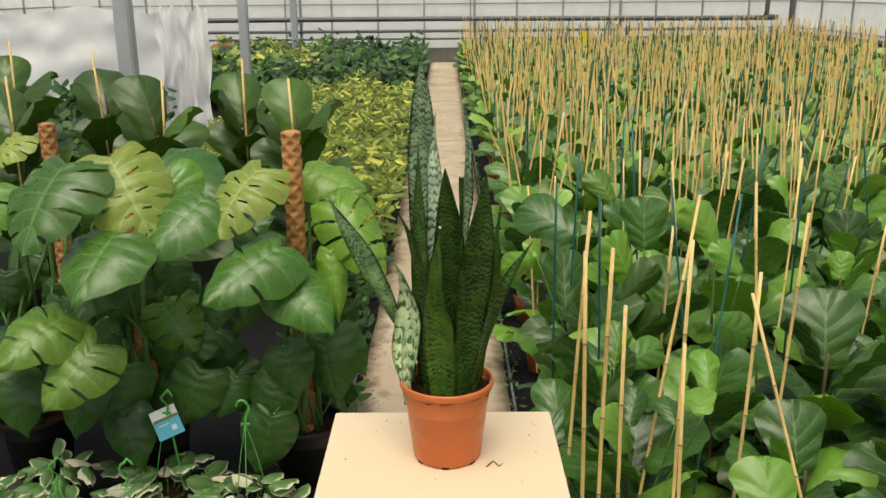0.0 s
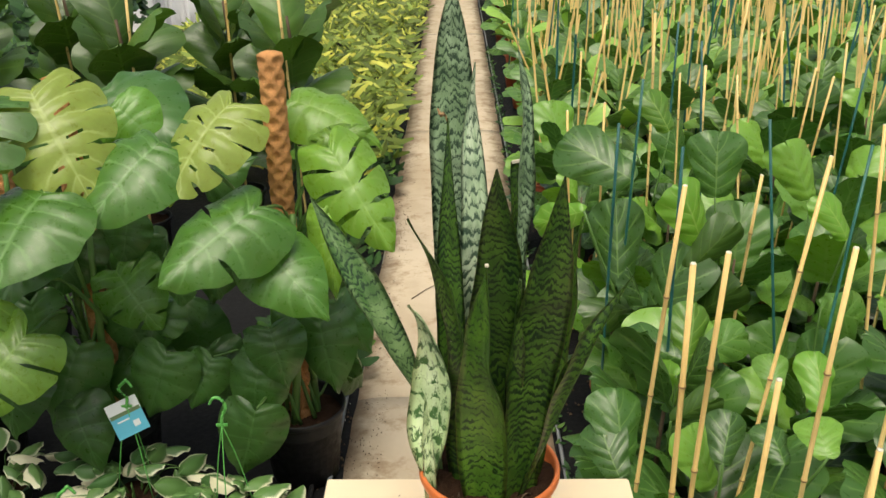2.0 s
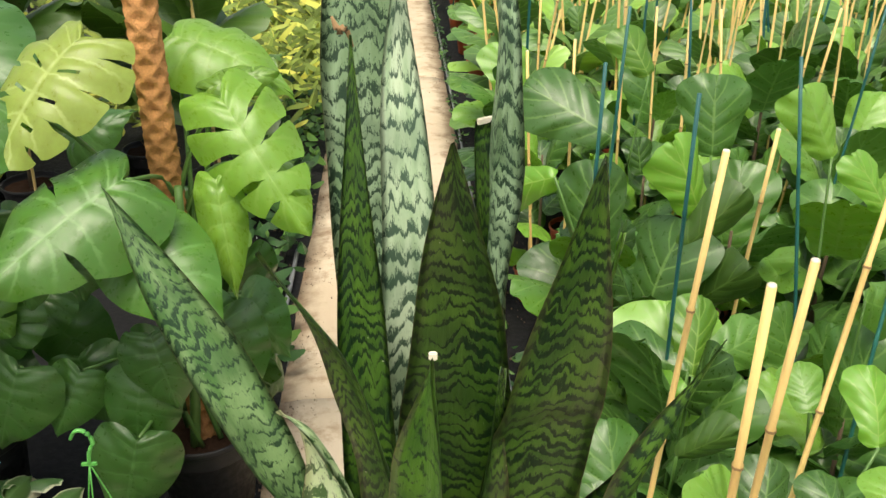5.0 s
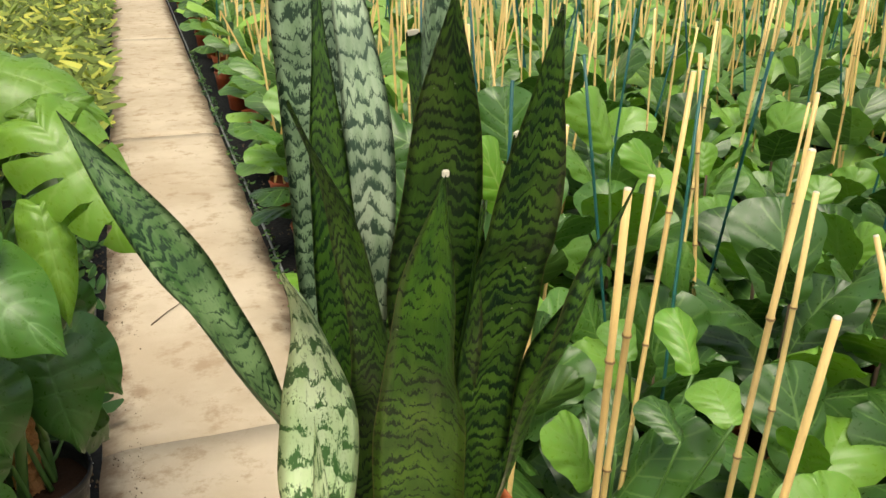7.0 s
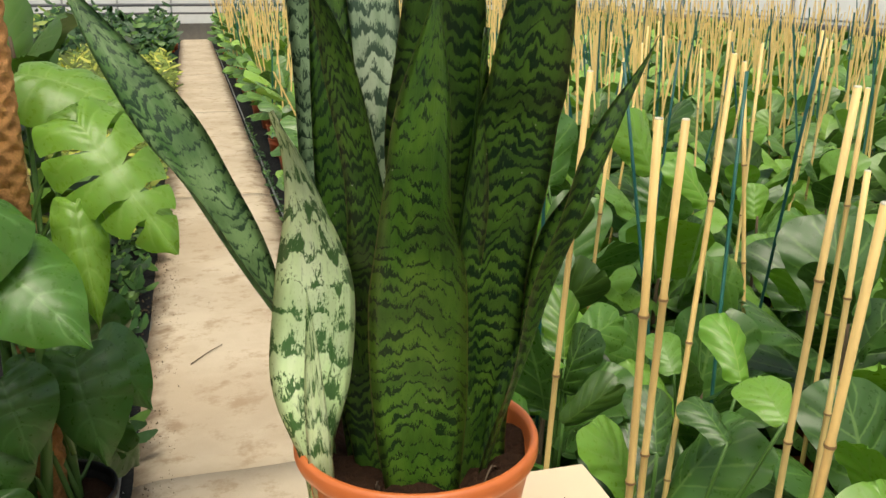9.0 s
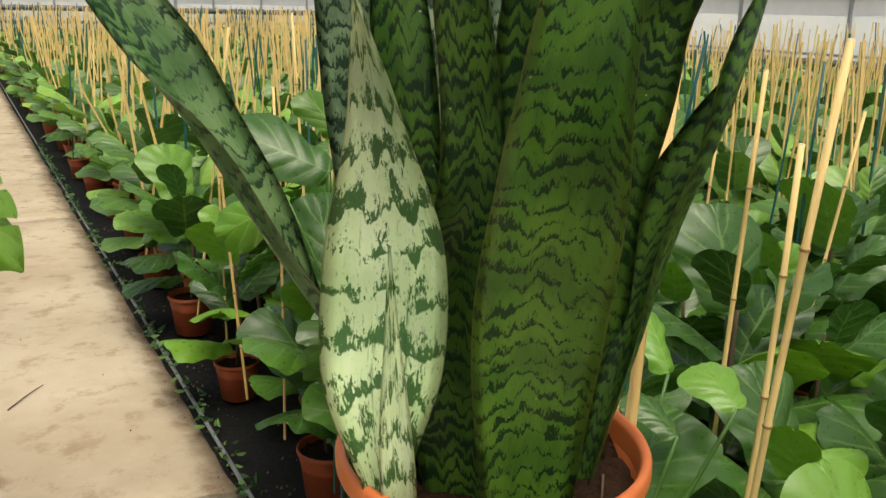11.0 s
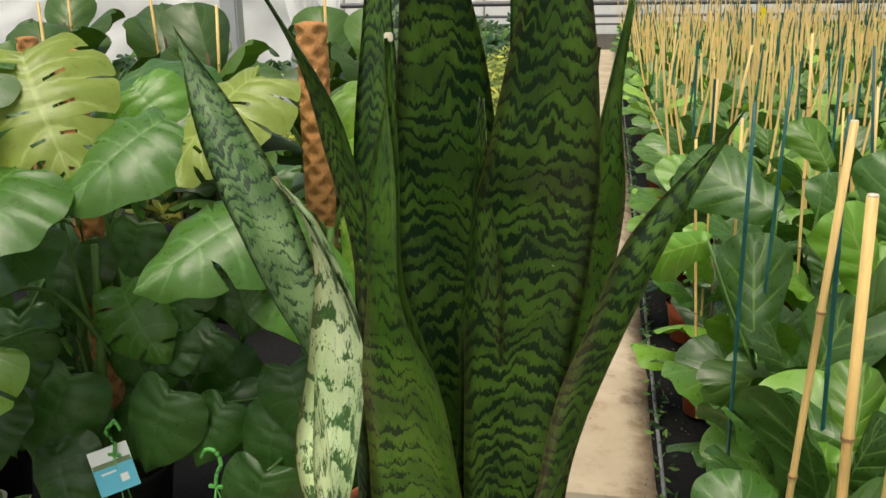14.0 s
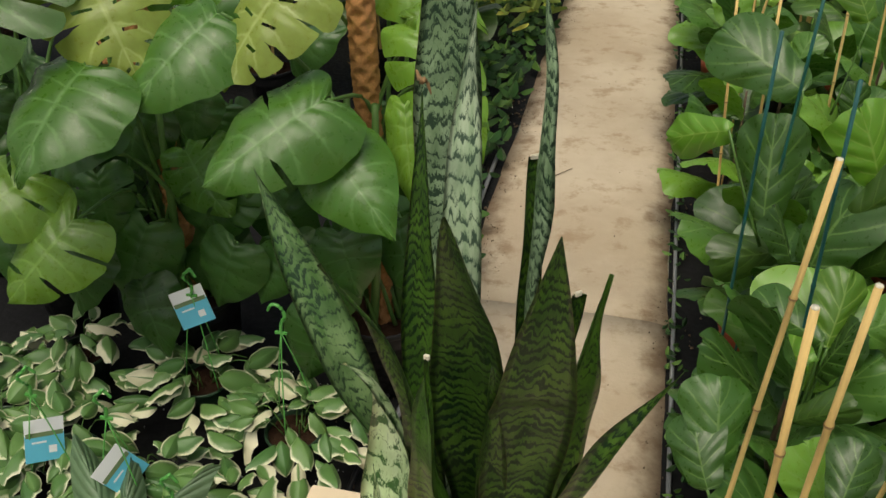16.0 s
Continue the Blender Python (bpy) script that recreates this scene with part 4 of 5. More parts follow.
# ---- the variegated trailing plants with their hangers ----
HOYA_LEAF = [leaf_mesh("small_leaf", OVAL, M_HOYA, rows=9, cols=3, cup=0.5, droop=0.3 + 0.2 * k, wave=0.07, seed=k, width=1.45) for k in range(3)]


def hook(parent, x, y, z0, z1, turn=0.0, tag=None, drop=0.085):
    """The plastic hanger of a basket: three thin stays, a neck and a curled hook."""
    hanger = tube_part("hook", [(x, y, z1 - 0.075), (x + 0.004, y, z1 - 0.05), (x + 0.014 * math.cos(turn), y + 0.014 * math.sin(turn), z1 - 0.028), (x + 0.006, y, z1 - 0.004), (x - 0.012 * math.cos(turn), y - 0.012 * math.sin(turn), z1), (x - 0.024 * math.cos(turn), y - 0.024 * math.sin(turn), z1 - 0.018)],
                       [0.0036, 0.0042, 0.0042, 0.0042, 0.0038, 0.003], M_HOOK, parent, "bright green plastic hanger hook", 8, 24)
    part("collar", box_bm(x - 0.014, x + 0.014, y - 0.003, y + 0.003, z1 - 0.08, z1 - 0.073, 0.001), M_HOOK, hanger)
    for k in range(3):
        w = turn + 2.09 * k + 0.5
        tube_part("stay", [(x, y, z1 - 0.076), (x + 0.03 * math.cos(w), y + 0.03 * math.sin(w), (z0 + z1) / 2 - 0.02), (x + 0.058 * math.cos(w), y + 0.058 * math.sin(w), z0)], [0.0016, 0.0016, 0.0016], M_HOOK, hanger, "", 5, 6)
    if tag:
        yaw, tilt, lean = tag
        m = Matrix.Translation((x, y - 0.008, z1 - drop)) @ Matrix.Rotation(yaw, 4, "Z") @ Matrix.Rotation(tilt, 4, "X") @ Matrix.Rotation(lean, 4, "Y")
        card = part("plant_tag", box_bm(-0.04, 0.04, -0.0006, 0.0006, -0.047, 0.047), M_TAGW, parent, "white and light blue picture tag")
        card.matrix_basis = m
        for nm, b, mt in (("blue_field", (-0.04, 0.04, -0.0012, -0.0007, -0.047, 0.012), M_TAGB), ("leaf_picture", (-0.038, 0.038, -0.0016, -0.0013, 0.008, 0.018), M_TAGG),
                          ("text_bar", (-0.026, 0.004, -0.0016, -0.0013, -0.006, -0.002), M_TAGW), ("text_bar", (0.008, 0.024, -0.0016, -0.0013, -0.03, -0.014), M_TAGW)):
            part(nm, box_bm(*b), mt, card)


def hoya(x, y, seed, hook_z=0.42, tag=None, leaves=46, off=(0.0, 0.0), scale=1.0, drop=0.085):
    rng = random.Random(seed)
    root = thing("trailing_plant", "low trailing plant with cream-edged leaves in a green hanging pot", "potted plant", "trailing plants", at=(x, y, 0.006))
    put_mesh("pot", HOYA_POT, root, "dark green hanging pot")
    put_mesh("soil", HOYA_SOIL, root)
    for k in range(9):
        w = rng.uniform(0, 6.28)
        r = rng.uniform(0.05, 0.13)
        tube_part("stem", [(0.02 * math.cos(w), 0.02 * math.sin(w), 0.08), (0.6 * r * math.cos(w), 0.6 * r * math.sin(w), 0.15), (r * math.cos(w), r * math.sin(w), 0.12 + rng.uniform(-0.03, 0.03))], [0.002, 0.002, 0.0015], M_STEM, root, "", 5, 6)
    for k in range(leaves):
        w = rng.uniform(0, 6.28)
        r = 0.15 * rng.random() ** 0.6 * scale
        h = 0.105 + 0.075 * (1 - (r / 0.14) ** 2) * rng.uniform(0.3, 1.2) + rng.uniform(-0.02, 0.015)
        base = Vector((r * math.cos(w), r * math.sin(w), h))
        w2 = w + rng.uniform(-1.1, 1.1)
        size = rng.uniform(0.055, 0.095)
        tip = base + Vector((math.cos(w2), math.sin(w2), rng.uniform(-0.45, 0.7))).normalized() * size
        put_mesh("leaf", HOYA_LEAF[k % 3], root, "", leaf_pose(base, tip, (rng.uniform(-0.9, 0.9), rng.uniform(-0.9, 0.6), 1), rng.uniform(0.75, 1.05)))
    if hook_z:
        hook(root, off[0], off[1], 0.1, hook_z, rng.uniform(-0.5, 0.5) + (3.1 if tag else 0), tag, drop)


HOYA_POT = mesh("hanging_pot", *lathe(pot_profile(0.05, 0.07, 0.1, 0.01, 0.004), 28), M_GREENPOT)
HOYA_SOIL = mesh("hanging_pot_soil", *soil_mesh(0.062, 0.085, 9, 0.004), M_SOIL)
hoya(-0.89, 2.52, 11, 0.44, (0.4, -0.35, -0.26), 62, (0.018, 0.0), drop=0.105)
hoya(-0.60, 2.40, 12, 0.452, None, 62, (-0.005, 0.02))
hoya(-1.25, 2.55, 13, None, None, 40)
hoya(-1.08, 2.22, 15, 0.41, (0.9, -0.4, 0.3), 58, (0.012, -0.056), drop=0.2)
hoya(-0.86, 2.15, 16, 0.43, (1.0, -0.3, -0.5), 58, (0.0, -0.03), drop=0.22)
hoya(-1.3, 2.26, 17, None, None, 58)
hoya(-1.5, 2.4, 18, None, None, 40)
hoya(-0.66, 2.08, 19, 0.33, (0.8, -0.5, -0.7), 50, (-0.03, -0.05), drop=0.16)
hoya(-1.0, 2.02, 20, None, None, 40)


def lance_plant(x, y, seed, n=7, size=0.26):
    rng = random.Random(seed)
    root = thing("lance_leaved_plant", "young plant with long grey-green pointed leaves", "potted plant", at=(x, y, 0.006))
    put_mesh("pot", HOYA_POT, root, "dark green pot")
    put_mesh("soil", HOYA_SOIL, root)
    me = leaf_mesh("long_leaf", LANCE, M_GREYLEAF, rows=14, cols=4, cup=0.6, droop=0.35, wave=0.02, seed=seed, width=1.2)
    for k in range(n):
        w = 6.28 * k / n + rng.uniform(-0.3, 0.3)
        tip = Vector((0.5 * math.cos(w), 0.5 * math.sin(w), 0.8)) * size * rng.uniform(0.8, 1.15)
        put_mesh("leaf", me, root, "", leaf_pose((0.01 * math.cos(w), 0.01 * math.sin(w), 0.09), tip + Vector((0, 0, 0.1)), (-math.cos(w), -math.sin(w), 0.6)))


lance_plant(-0.80, 1.98, 3)
lance_plant(-1.12, 1.86, 4, 6, 0.24)


# ---- the fiddle-leaf figs ----
FIG_VAR = [leaf_mesh("fig_leaf", FIG_LEAF, M_FIG, rows=30, cols=6, pucker=0.006, veins=6, cup=0.12 + 0.1 * (k % 2), droop=0.06 + 0.1 * (k % 3), wave=0.04, seed=k, width=1.2 + 0.08 * (k % 3)) for k in range(5)]
FIG_OLD = [leaf_mesh("fig_leaf_dark", FIG_LEAF, M_FIG_DARK, rows=16, cols=5, cup=0.25, droop=0.15 + 0.1 * k, wave=0.05, seed=k + 9, width=1.15) for k in range(3)]
FIG_POT = mesh("fig_pot", *lathe(pot_profile(0.058, 0.078, 0.135, 0.012, 0.004), 24), M_TERRA_DULL)
FIG_SOIL = mesh("fig_soil", *soil_mesh(0.07, 0.115, 6, 0.004), M_SOIL)


def fig_leaves(rng, height, n):
    """Base, tip and facing of the leaves of one plant."""
    out = []
    for k in range(n):
        t = (k + 0.5) / n
        w = 2.4 * k + rng.uniform(-0.35, 0.35)
        z = 0.17 + (height - 0.17) * t ** 0.9
        size = (0.225 - 0.03 * t) * rng.uniform(0.85, 1.12) * (0.6 if k == n - 1 else 1)
        elev = radians(12 + 60 * t + rng.uniform(-16, 16))
        out_dir = Vector((math.cos(w) * math.cos(elev), math.sin(w) * math.cos(elev), math.sin(elev)))
        base = Vector((0.022 * math.cos(w), 0.022 * math.sin(w), z))
        face = Vector((-math.cos(w) * math.sin(elev), -math.sin(w) * math.sin(elev), math.cos(elev) + 0.15))
        out.append((base, base + out_dir * size, face))
    return out


def fig_plant(seed, leaves, height=0.52, n=13, size=1.0, group="fig plants", label="young fiddle-leaf fig with broad glossy leaves in a terracotta pot"):
    rng = random.Random(seed)
    root = thing("fiddle_leaf_fig", label, "potted plant", group)
    put_mesh("pot", FIG_POT, root, "dull terracotta plastic pot")
    put_mesh("soil", FIG_SOIL, root)
    lean = Vector((rng.uniform(-0.02, 0.02), rng.uniform(-0.02, 0.02), 0))
    tube_part("stem", [(0, 0, 0.1), tuple(lean + Vector((0, 0, height * 0.6))), tuple(lean * 0.6 + Vector((0, 0, height)))], [0.008, 0.006, 0.004], M_BARK, root, "", 6, 6)
    for k, (b, t, f) in enumerate(fig_leaves(rng, height, n)):
        put_mesh("leaf", leaves[(k + seed) % len(leaves)], root, "", leaf_pose(b, b + (t - b) * size, f))
    return root


def cane_geo(base, top, r, rng, nodes=True):
    """A cane with swollen joints."""
    b, t = Vector(base), Vector(top)
    d = t - b
    bend = Vector((rng.uniform(-1, 1), rng.uniform(-1, 1), 0)) * 0.006
    pts, rad = [], []
    n = 5
    for i in range(n + 1):
        u = i / n
        p = b + d * u + bend * math.sin(u * math.pi)
        if nodes and 0 < i < n:
            step = d.normalized() * 0.006
            pts += [p - step, p, p + step]
            rad += [r, r * 1.28, r]
        else:
            pts.append(p)
            rad.append(r)
    return pts, rad


def cane(base, top, r=0.0045, mat=None, seed=0):
    rng = random.Random(seed)
    pts, rad = cane_geo(base, top, r, rng)
    green = mat is M_CANE_GREEN
    verts, faces = [], []
    sides = 8
    d = (Vector(top) - Vector(base)).normalized()
    a = d.orthogonal().normalized()
    c = d.cross(a)
    for p, q in zip(pts, rad):
        for k in range(sides):
            w = 2 * math.pi * k / sides
            verts.append(p + (a * math.cos(w) + c * math.sin(w)) * q)
    for i in range(len(pts) - 1):
        for k in range(sides):
            faces.append((i * sides + k, i * sides + (k + 1) % sides, (i + 1) * sides + (k + 1) % sides, (i + 1) * sides + k))
    faces.append(tuple((len(pts) - 1) * sides + k for k in range(sides)))
    ob = thing("plant_stake" if green else "bamboo_cane", "thin dark green plastic-coated stake in a fig pot" if green else "slim tan bamboo cane standing in a fig pot", "stake" if green else "cane", "canes in the fig bed")
    rod = put_mesh("rod", mesh("rod", verts, faces, mat or M_CANE), ob)
    if not green:
        for i in range(2, len(pts) - 1, 3):
            v, f = tube([pts[i] - d * 0.0016, pts[i] + d * 0.0016], [rad[i] * 1.06] * 2, 8, 1, False)
            put_mesh("joint", mesh("joint", v, f, M_NODE), rod, "brown joint ring")
        v, f = tube([Vector(top) - d * 0.0005, Vector(top) + d * 0.0012], [r * 0.92] * 2, 8, 1)
        put_mesh("cut_end", mesh("cut_end", v, f, M_CUT), rod, "pale cut end")


STEP = 0.32
NEAR_X, NEAR_Y = 2.3, 4.4
VARIANTS = [fig_plant(k, FIG_VAR, 0.47 + 0.03 * (k % 4), 11 + k % 3) for k in range(5)]
for k, v in enumerate(VARIANTS):
    v.matrix_basis = Matrix.Translation((0.45 + 0.02 * (k % 2), 1.7 + STEP * k, 0.006)) @ Matrix.Rotation(k * 1.3, 4, "Z") @ Matrix.Diagonal((1, 1, 0.82 if k == 0 else 1, 1))
rng = random.Random(21)
FAR_SPOTS = []
copy_thing(VARIANTS[0], Matrix.Translation((0.44, 1.43, 0.006)) @ Matrix.Diagonal((0.9, 0.9, 0.75, 1)))
row = 0
y = 1.7
while y < 19.4:
    x = 0.43 + (0.12 if row % 2 else 0)
    col = 0
    while x < 7.3:
        px, py = x + rng.uniform(-0.035, 0.035), y + rng.uniform(-0.035, 0.035)
        turn, s = rng.uniform(0, 6.28), rng.uniform(0.88, 1.12)
        if px < NEAR_X and py < NEAR_Y:
            if not (col == 0 and row < 5):
                copy_thing(VARIANTS[(row * 3 + col) % 5], Matrix.Translation((px, py, 0.006)) @ Matrix.Rotation(turn, 4, "Z") @ Matrix.Diagonal((s, s, s, 1)))
        else:
            FAR_SPOTS.append((px, py, turn, s))
        x += STEP
        col += 1
    y += STEP
    row += 1


NEAR_FIGS = [o for o in scene.objects if o.name.startswith("fiddle_leaf_fig")]
FIG_YOUNG = [leaf_mesh("fig_leaf_young", FIG_LEAF, M_FIG_BRIGHT, rows=30, cols=6, pucker=0.006, veins=6, cup=0.2, droop=0.1 + 0.1 * k, wave=0.05, seed=k + 4, width=1.1) for k in range(2)]
# near fig leaves with shade put into their colour by the darker material
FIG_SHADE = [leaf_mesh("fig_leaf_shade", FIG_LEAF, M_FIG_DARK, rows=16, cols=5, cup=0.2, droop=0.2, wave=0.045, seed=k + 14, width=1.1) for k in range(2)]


def fig_blade(base, tip, wide, shade, cnt=[0]):
    """One leaf more on the fig that stands nearest to it."""
    cnt[0] += 1
    k = cnt[0]
    b = Vector(base)
    plant = min(NEAR_FIGS, key=lambda o: (o.matrix_basis.translation.xy - b.xy).length)
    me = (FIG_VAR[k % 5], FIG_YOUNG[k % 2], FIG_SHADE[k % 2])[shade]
    inv = plant.matrix_basis.inverted()
    put_mesh("leaf", me, plant, "", inv @ leaf_pose(base, tip, (0.25 * math.sin(k * 2.1), -1.0, 0.55), wide * 1.0))
    c = plant.matrix_basis.translation
    foot = inv @ Vector((0.55 * c.x + 0.45 * b.x, 0.55 * c.y + 0.45 * b.y, max(0.15, b.z - 0.24)))
    top = inv @ b
    tube_part("leaf_stalk", [foot, (foot + top) / 2 + Vector((0, 0, -0.01)), top], [0.004, 0.0032, 0.0028], M_STEM, plant, "", 5, 5)


fig_blade((0.29, 2.08, 0.52), (0.29, 2.16, 0.65), 0.86, 0)
fig_blade((0.28, 2.05, 0.51), (0.24, 2.12, 0.6), 0.85, 0)
fig_blade((0.44, 1.95, 0.62), (0.47, 2.02, 0.69), 0.9, 0)
fig_blade((0.48, 2.36, 0.58), (0.51, 2.44, 0.70), 0.85, 1)
fig_blade((0.50, 2.38, 0.59), (0.64, 2.44, 0.62), 0.75, 0)
fig_blade((0.47, 2.36, 0.59), (0.34, 2.44, 0.62), 0.7, 0)
fig_blade((0.44, 2.30, 0.59), (0.36, 2.42, 0.55), 0.8, 1)
fig_blade((0.40, 2.78, 0.57), (0.39, 2.87, 0.79), 0.75, 0)
fig_blade((0.29, 2.75, 0.80), (0.15, 2.82, 0.73), 0.75, 1)
fig_blade((0.60, 2.75, 0.71), (0.53, 2.74, 0.87), 1.0, 1)
fig_blade((0.68, 2.95, 0.76), (0.68, 2.97, 0.94), 1.0, 0)
fig_blade((0.45, 2.95, 0.81), (0.26, 3.02, 0.93), 0.75, 0)
fig_blade((0.65, 3.40, 0.82), (0.59, 3.42, 0.95), 1.0, 1)
fig_blade((0.64, 2.25, 0.58), (0.64, 2.32, 0.64), 0.9, 0)
fig_blade((0.67, 2.10, 0.63), (0.68, 2.17, 0.73), 0.85, 1)
fig_blade((0.55, 1.95, 0.62), (0.54, 2.02, 0.67), 0.9, 0)
fig_blade((0.60, 1.90, 0.67), (0.60, 1.97, 0.72), 1.0, 0)
fig_blade((0.88, 2.80, 0.81), (0.82, 2.82, 0.96), 0.9, 0)
fig_blade((0.90, 2.60, 0.78), (0.85, 2.62, 0.89), 0.9, 1)
fig_blade((0.75, 2.35, 0.73), (0.90, 2.42, 0.65), 0.8, 0)
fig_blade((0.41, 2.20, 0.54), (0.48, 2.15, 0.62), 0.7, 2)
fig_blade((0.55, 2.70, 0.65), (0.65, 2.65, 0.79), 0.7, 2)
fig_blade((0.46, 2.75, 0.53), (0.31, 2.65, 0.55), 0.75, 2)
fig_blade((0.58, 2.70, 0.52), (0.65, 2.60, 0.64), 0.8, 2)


def far_figs():
    """The rest of the fig bed, as one mesh of low leaves."""
    temps = []
    for k in range(4):
        r = random.Random(40 + k)
        V, F, T = [], [], []
        for i, (b, t, f) in enumerate(fig_leaves(r, 0.56, 10)):
            lv, lf, lt = leaf_geo(FIG_LEAF, 7, 2, 0.25, 0.15 + 0.1 * (i % 3), 0.05, seed=i, width=1.18)
            m = leaf_pose(b, t, f)
            o = len(V)
            V += [tuple(m @ Vector(p)) for p in lv]
            F += [tuple(o + q for q in face) for face in lf]
            T += lt
        temps.append((np.array(V), np.array(F), np.array(T)))
    verts, faces, uvs, o = [], [], [], 0
    for i, (x, y, w, s) in enumerate(FAR_SPOTS):
        V, F, T = temps[i % 4]
        c, n = math.cos(w) * s, math.sin(w) * s
        verts.append(np.stack([V[:, 0] * c - V[:, 1] * n + x, V[:, 0] * n + V[:, 1] * c + y, V[:, 2] * s], 1))
        faces.append(F + o)
        uvs.append(T)
        o += len(V)
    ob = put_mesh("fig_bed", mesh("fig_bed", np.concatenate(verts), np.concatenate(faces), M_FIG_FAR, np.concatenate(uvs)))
    tagged(ob, "dense bed of young fiddle-leaf figs reaching to the end wall", "fig plants", kind="stuff")
    pv, pf = lathe(pot_profile(0.058, 0.078, 0.135), 10)
    pv, pf = np.array(pv), np.array(pf)
    edge = [(x, y) for x, y, w, s in FAR_SPOTS if x < 1.0]
    ob = put_mesh("fig_pots", mesh("fig_pots", np.concatenate([pv + (x, y, 0.006) for x, y in edge]), np.concatenate([pf + i * len(pv) for i in range(len(edge))]), M_TERRA_DULL))
    tagged(ob, "terracotta pots of the fig bed along the path", "pots", kind="stuff")


far_figs()
cane((0.36, 1.86, 0.1), (0.35, 1.796, 1.105), 0.0045, M_CANE, 1)
cane((0.31, 1.80, 0.1), (0.282, 1.73, 1.118), 0.0045, M_CANE, 2)
cane((0.30, 2.06, 0.1), (0.333, 1.996, 1.135), 0.0043, M_CANE, 3)
cane((0.36, 1.62, 0.1), (0.313, 1.471, 1.097), 0.0036, M_CANE, 4)
cane((0.44, 1.97, 0.1), (0.62, 2.13, 1.14), 0.0043, M_CANE, 5)
cane((0.53, 1.83, 0.1), (0.494, 1.725, 1.142), 0.0042, M_CANE, 8)
cane((0.44, 1.44, 0.1), (0.401, 1.405, 1.053), 0.0034, M_CANE, 9)
cane((0.86, 1.52, 0.1), (0.632, 1.75, 1.02), 0.0036, M_CANE, 10)
cane((0.88, 2.20, 0.1), (0.919, 2.20, 1.075), 0.0043, M_CANE, 11)
cane((0.47, 2.45, 0.1), (0.41, 2.32, 1.10), 0.0034, M_CANE_GREEN, 12)
cane((1.12, 2.74, 0.1), (0.979, 2.403, 1.107), 0.0034, M_CANE_GREEN, 13)
cane((0.78, 2.45, 0.1), (0.652, 2.538, 1.094), 0.0034, M_CANE_GREEN, 16)
cane((0.95, 2.42, 0.1), (0.883, 2.493, 1.093), 0.0043, M_CANE, 17)
cane((0.66, 2.15, 0.1), (0.80, 2.36, 1.09), 0.0034, M_CANE_GREEN, 14)
cane((0.70, 1.98, 0.1), (0.72, 1.95, 1.0), 0.0045, M_CANE, 15)
cane((0.345, 2.64, 0.1), (0.321, 2.53, 1.09), 0.0034, M_CANE_GREEN, 7)
rng = random.Random(33)
yy, n = 1.5, 0
while yy < NEAR_Y:
    xx = 0.42
    while xx < NEAR_X:
        for k in range(1 if rng.random() < 0.55 else 2):
            if not (xx < 1.2 and yy < 2.75) and rng.random() < 0.72:
                h = rng.uniform(0.88, 1.14)
                a = (xx + rng.uniform(-0.07, 0.07), yy + rng.uniform(-0.07, 0.07), 0.1)
                cane(a, (a[0] + rng.gauss(0, 0.085), a[1] + rng.gauss(0, 0.06), h), rng.uniform(0.0034, 0.0045), M_CANE_GREEN if rng.random() < 0.28 else M_CANE, 200 + n)
                n += 1
        xx += STEP
    yy += STEP



def far_canes():
    rng = random.Random(77)
    sets = {False: ([], []), True: ([], [])}
    for x, y, w, s in FAR_SPOTS:
        for k in range(3 if rng.random() < 0.65 else 2):
            green = rng.random() < (0.16 if y < 12 else 0.3)
            a = (x + rng.uniform(-0.06, 0.06), y + rng.uniform(-0.06, 0.06), 0.1)
            h = rng.uniform(0.85, 1.12) if rng.random() < 0.85 else rng.uniform(0.7, 0.85)
            b = (a[0] + rng.gauss(0, 0.09), a[1] + rng.gauss(0, 0.06), h)
            v, f = sets[green]
            o = len(v)
            r = 0.0051
            for p in (a, b):
                v += [(p[0] - r, p[1] - r * 0.6, p[2]), (p[0] + r, p[1] - r * 0.6, p[2]), (p[0], p[1] + r, p[2])]
            f += [(o, o + 1, o + 4, o + 3), (o + 1, o + 2, o + 5, o + 4), (o + 2, o, o + 3, o + 5)]
    for green, (v, f) in sets.items():
        ob = put_mesh("stakes" if green else "canes", mesh("canes", v, f, M_CANE_GREEN if green else M_CANE, smooth=False))
        tagged(ob, "dark green stakes among the figs" if green else "tan bamboo canes standing thickly among the figs", "stakes" if green else "canes", kind="stuff")


far_canes()


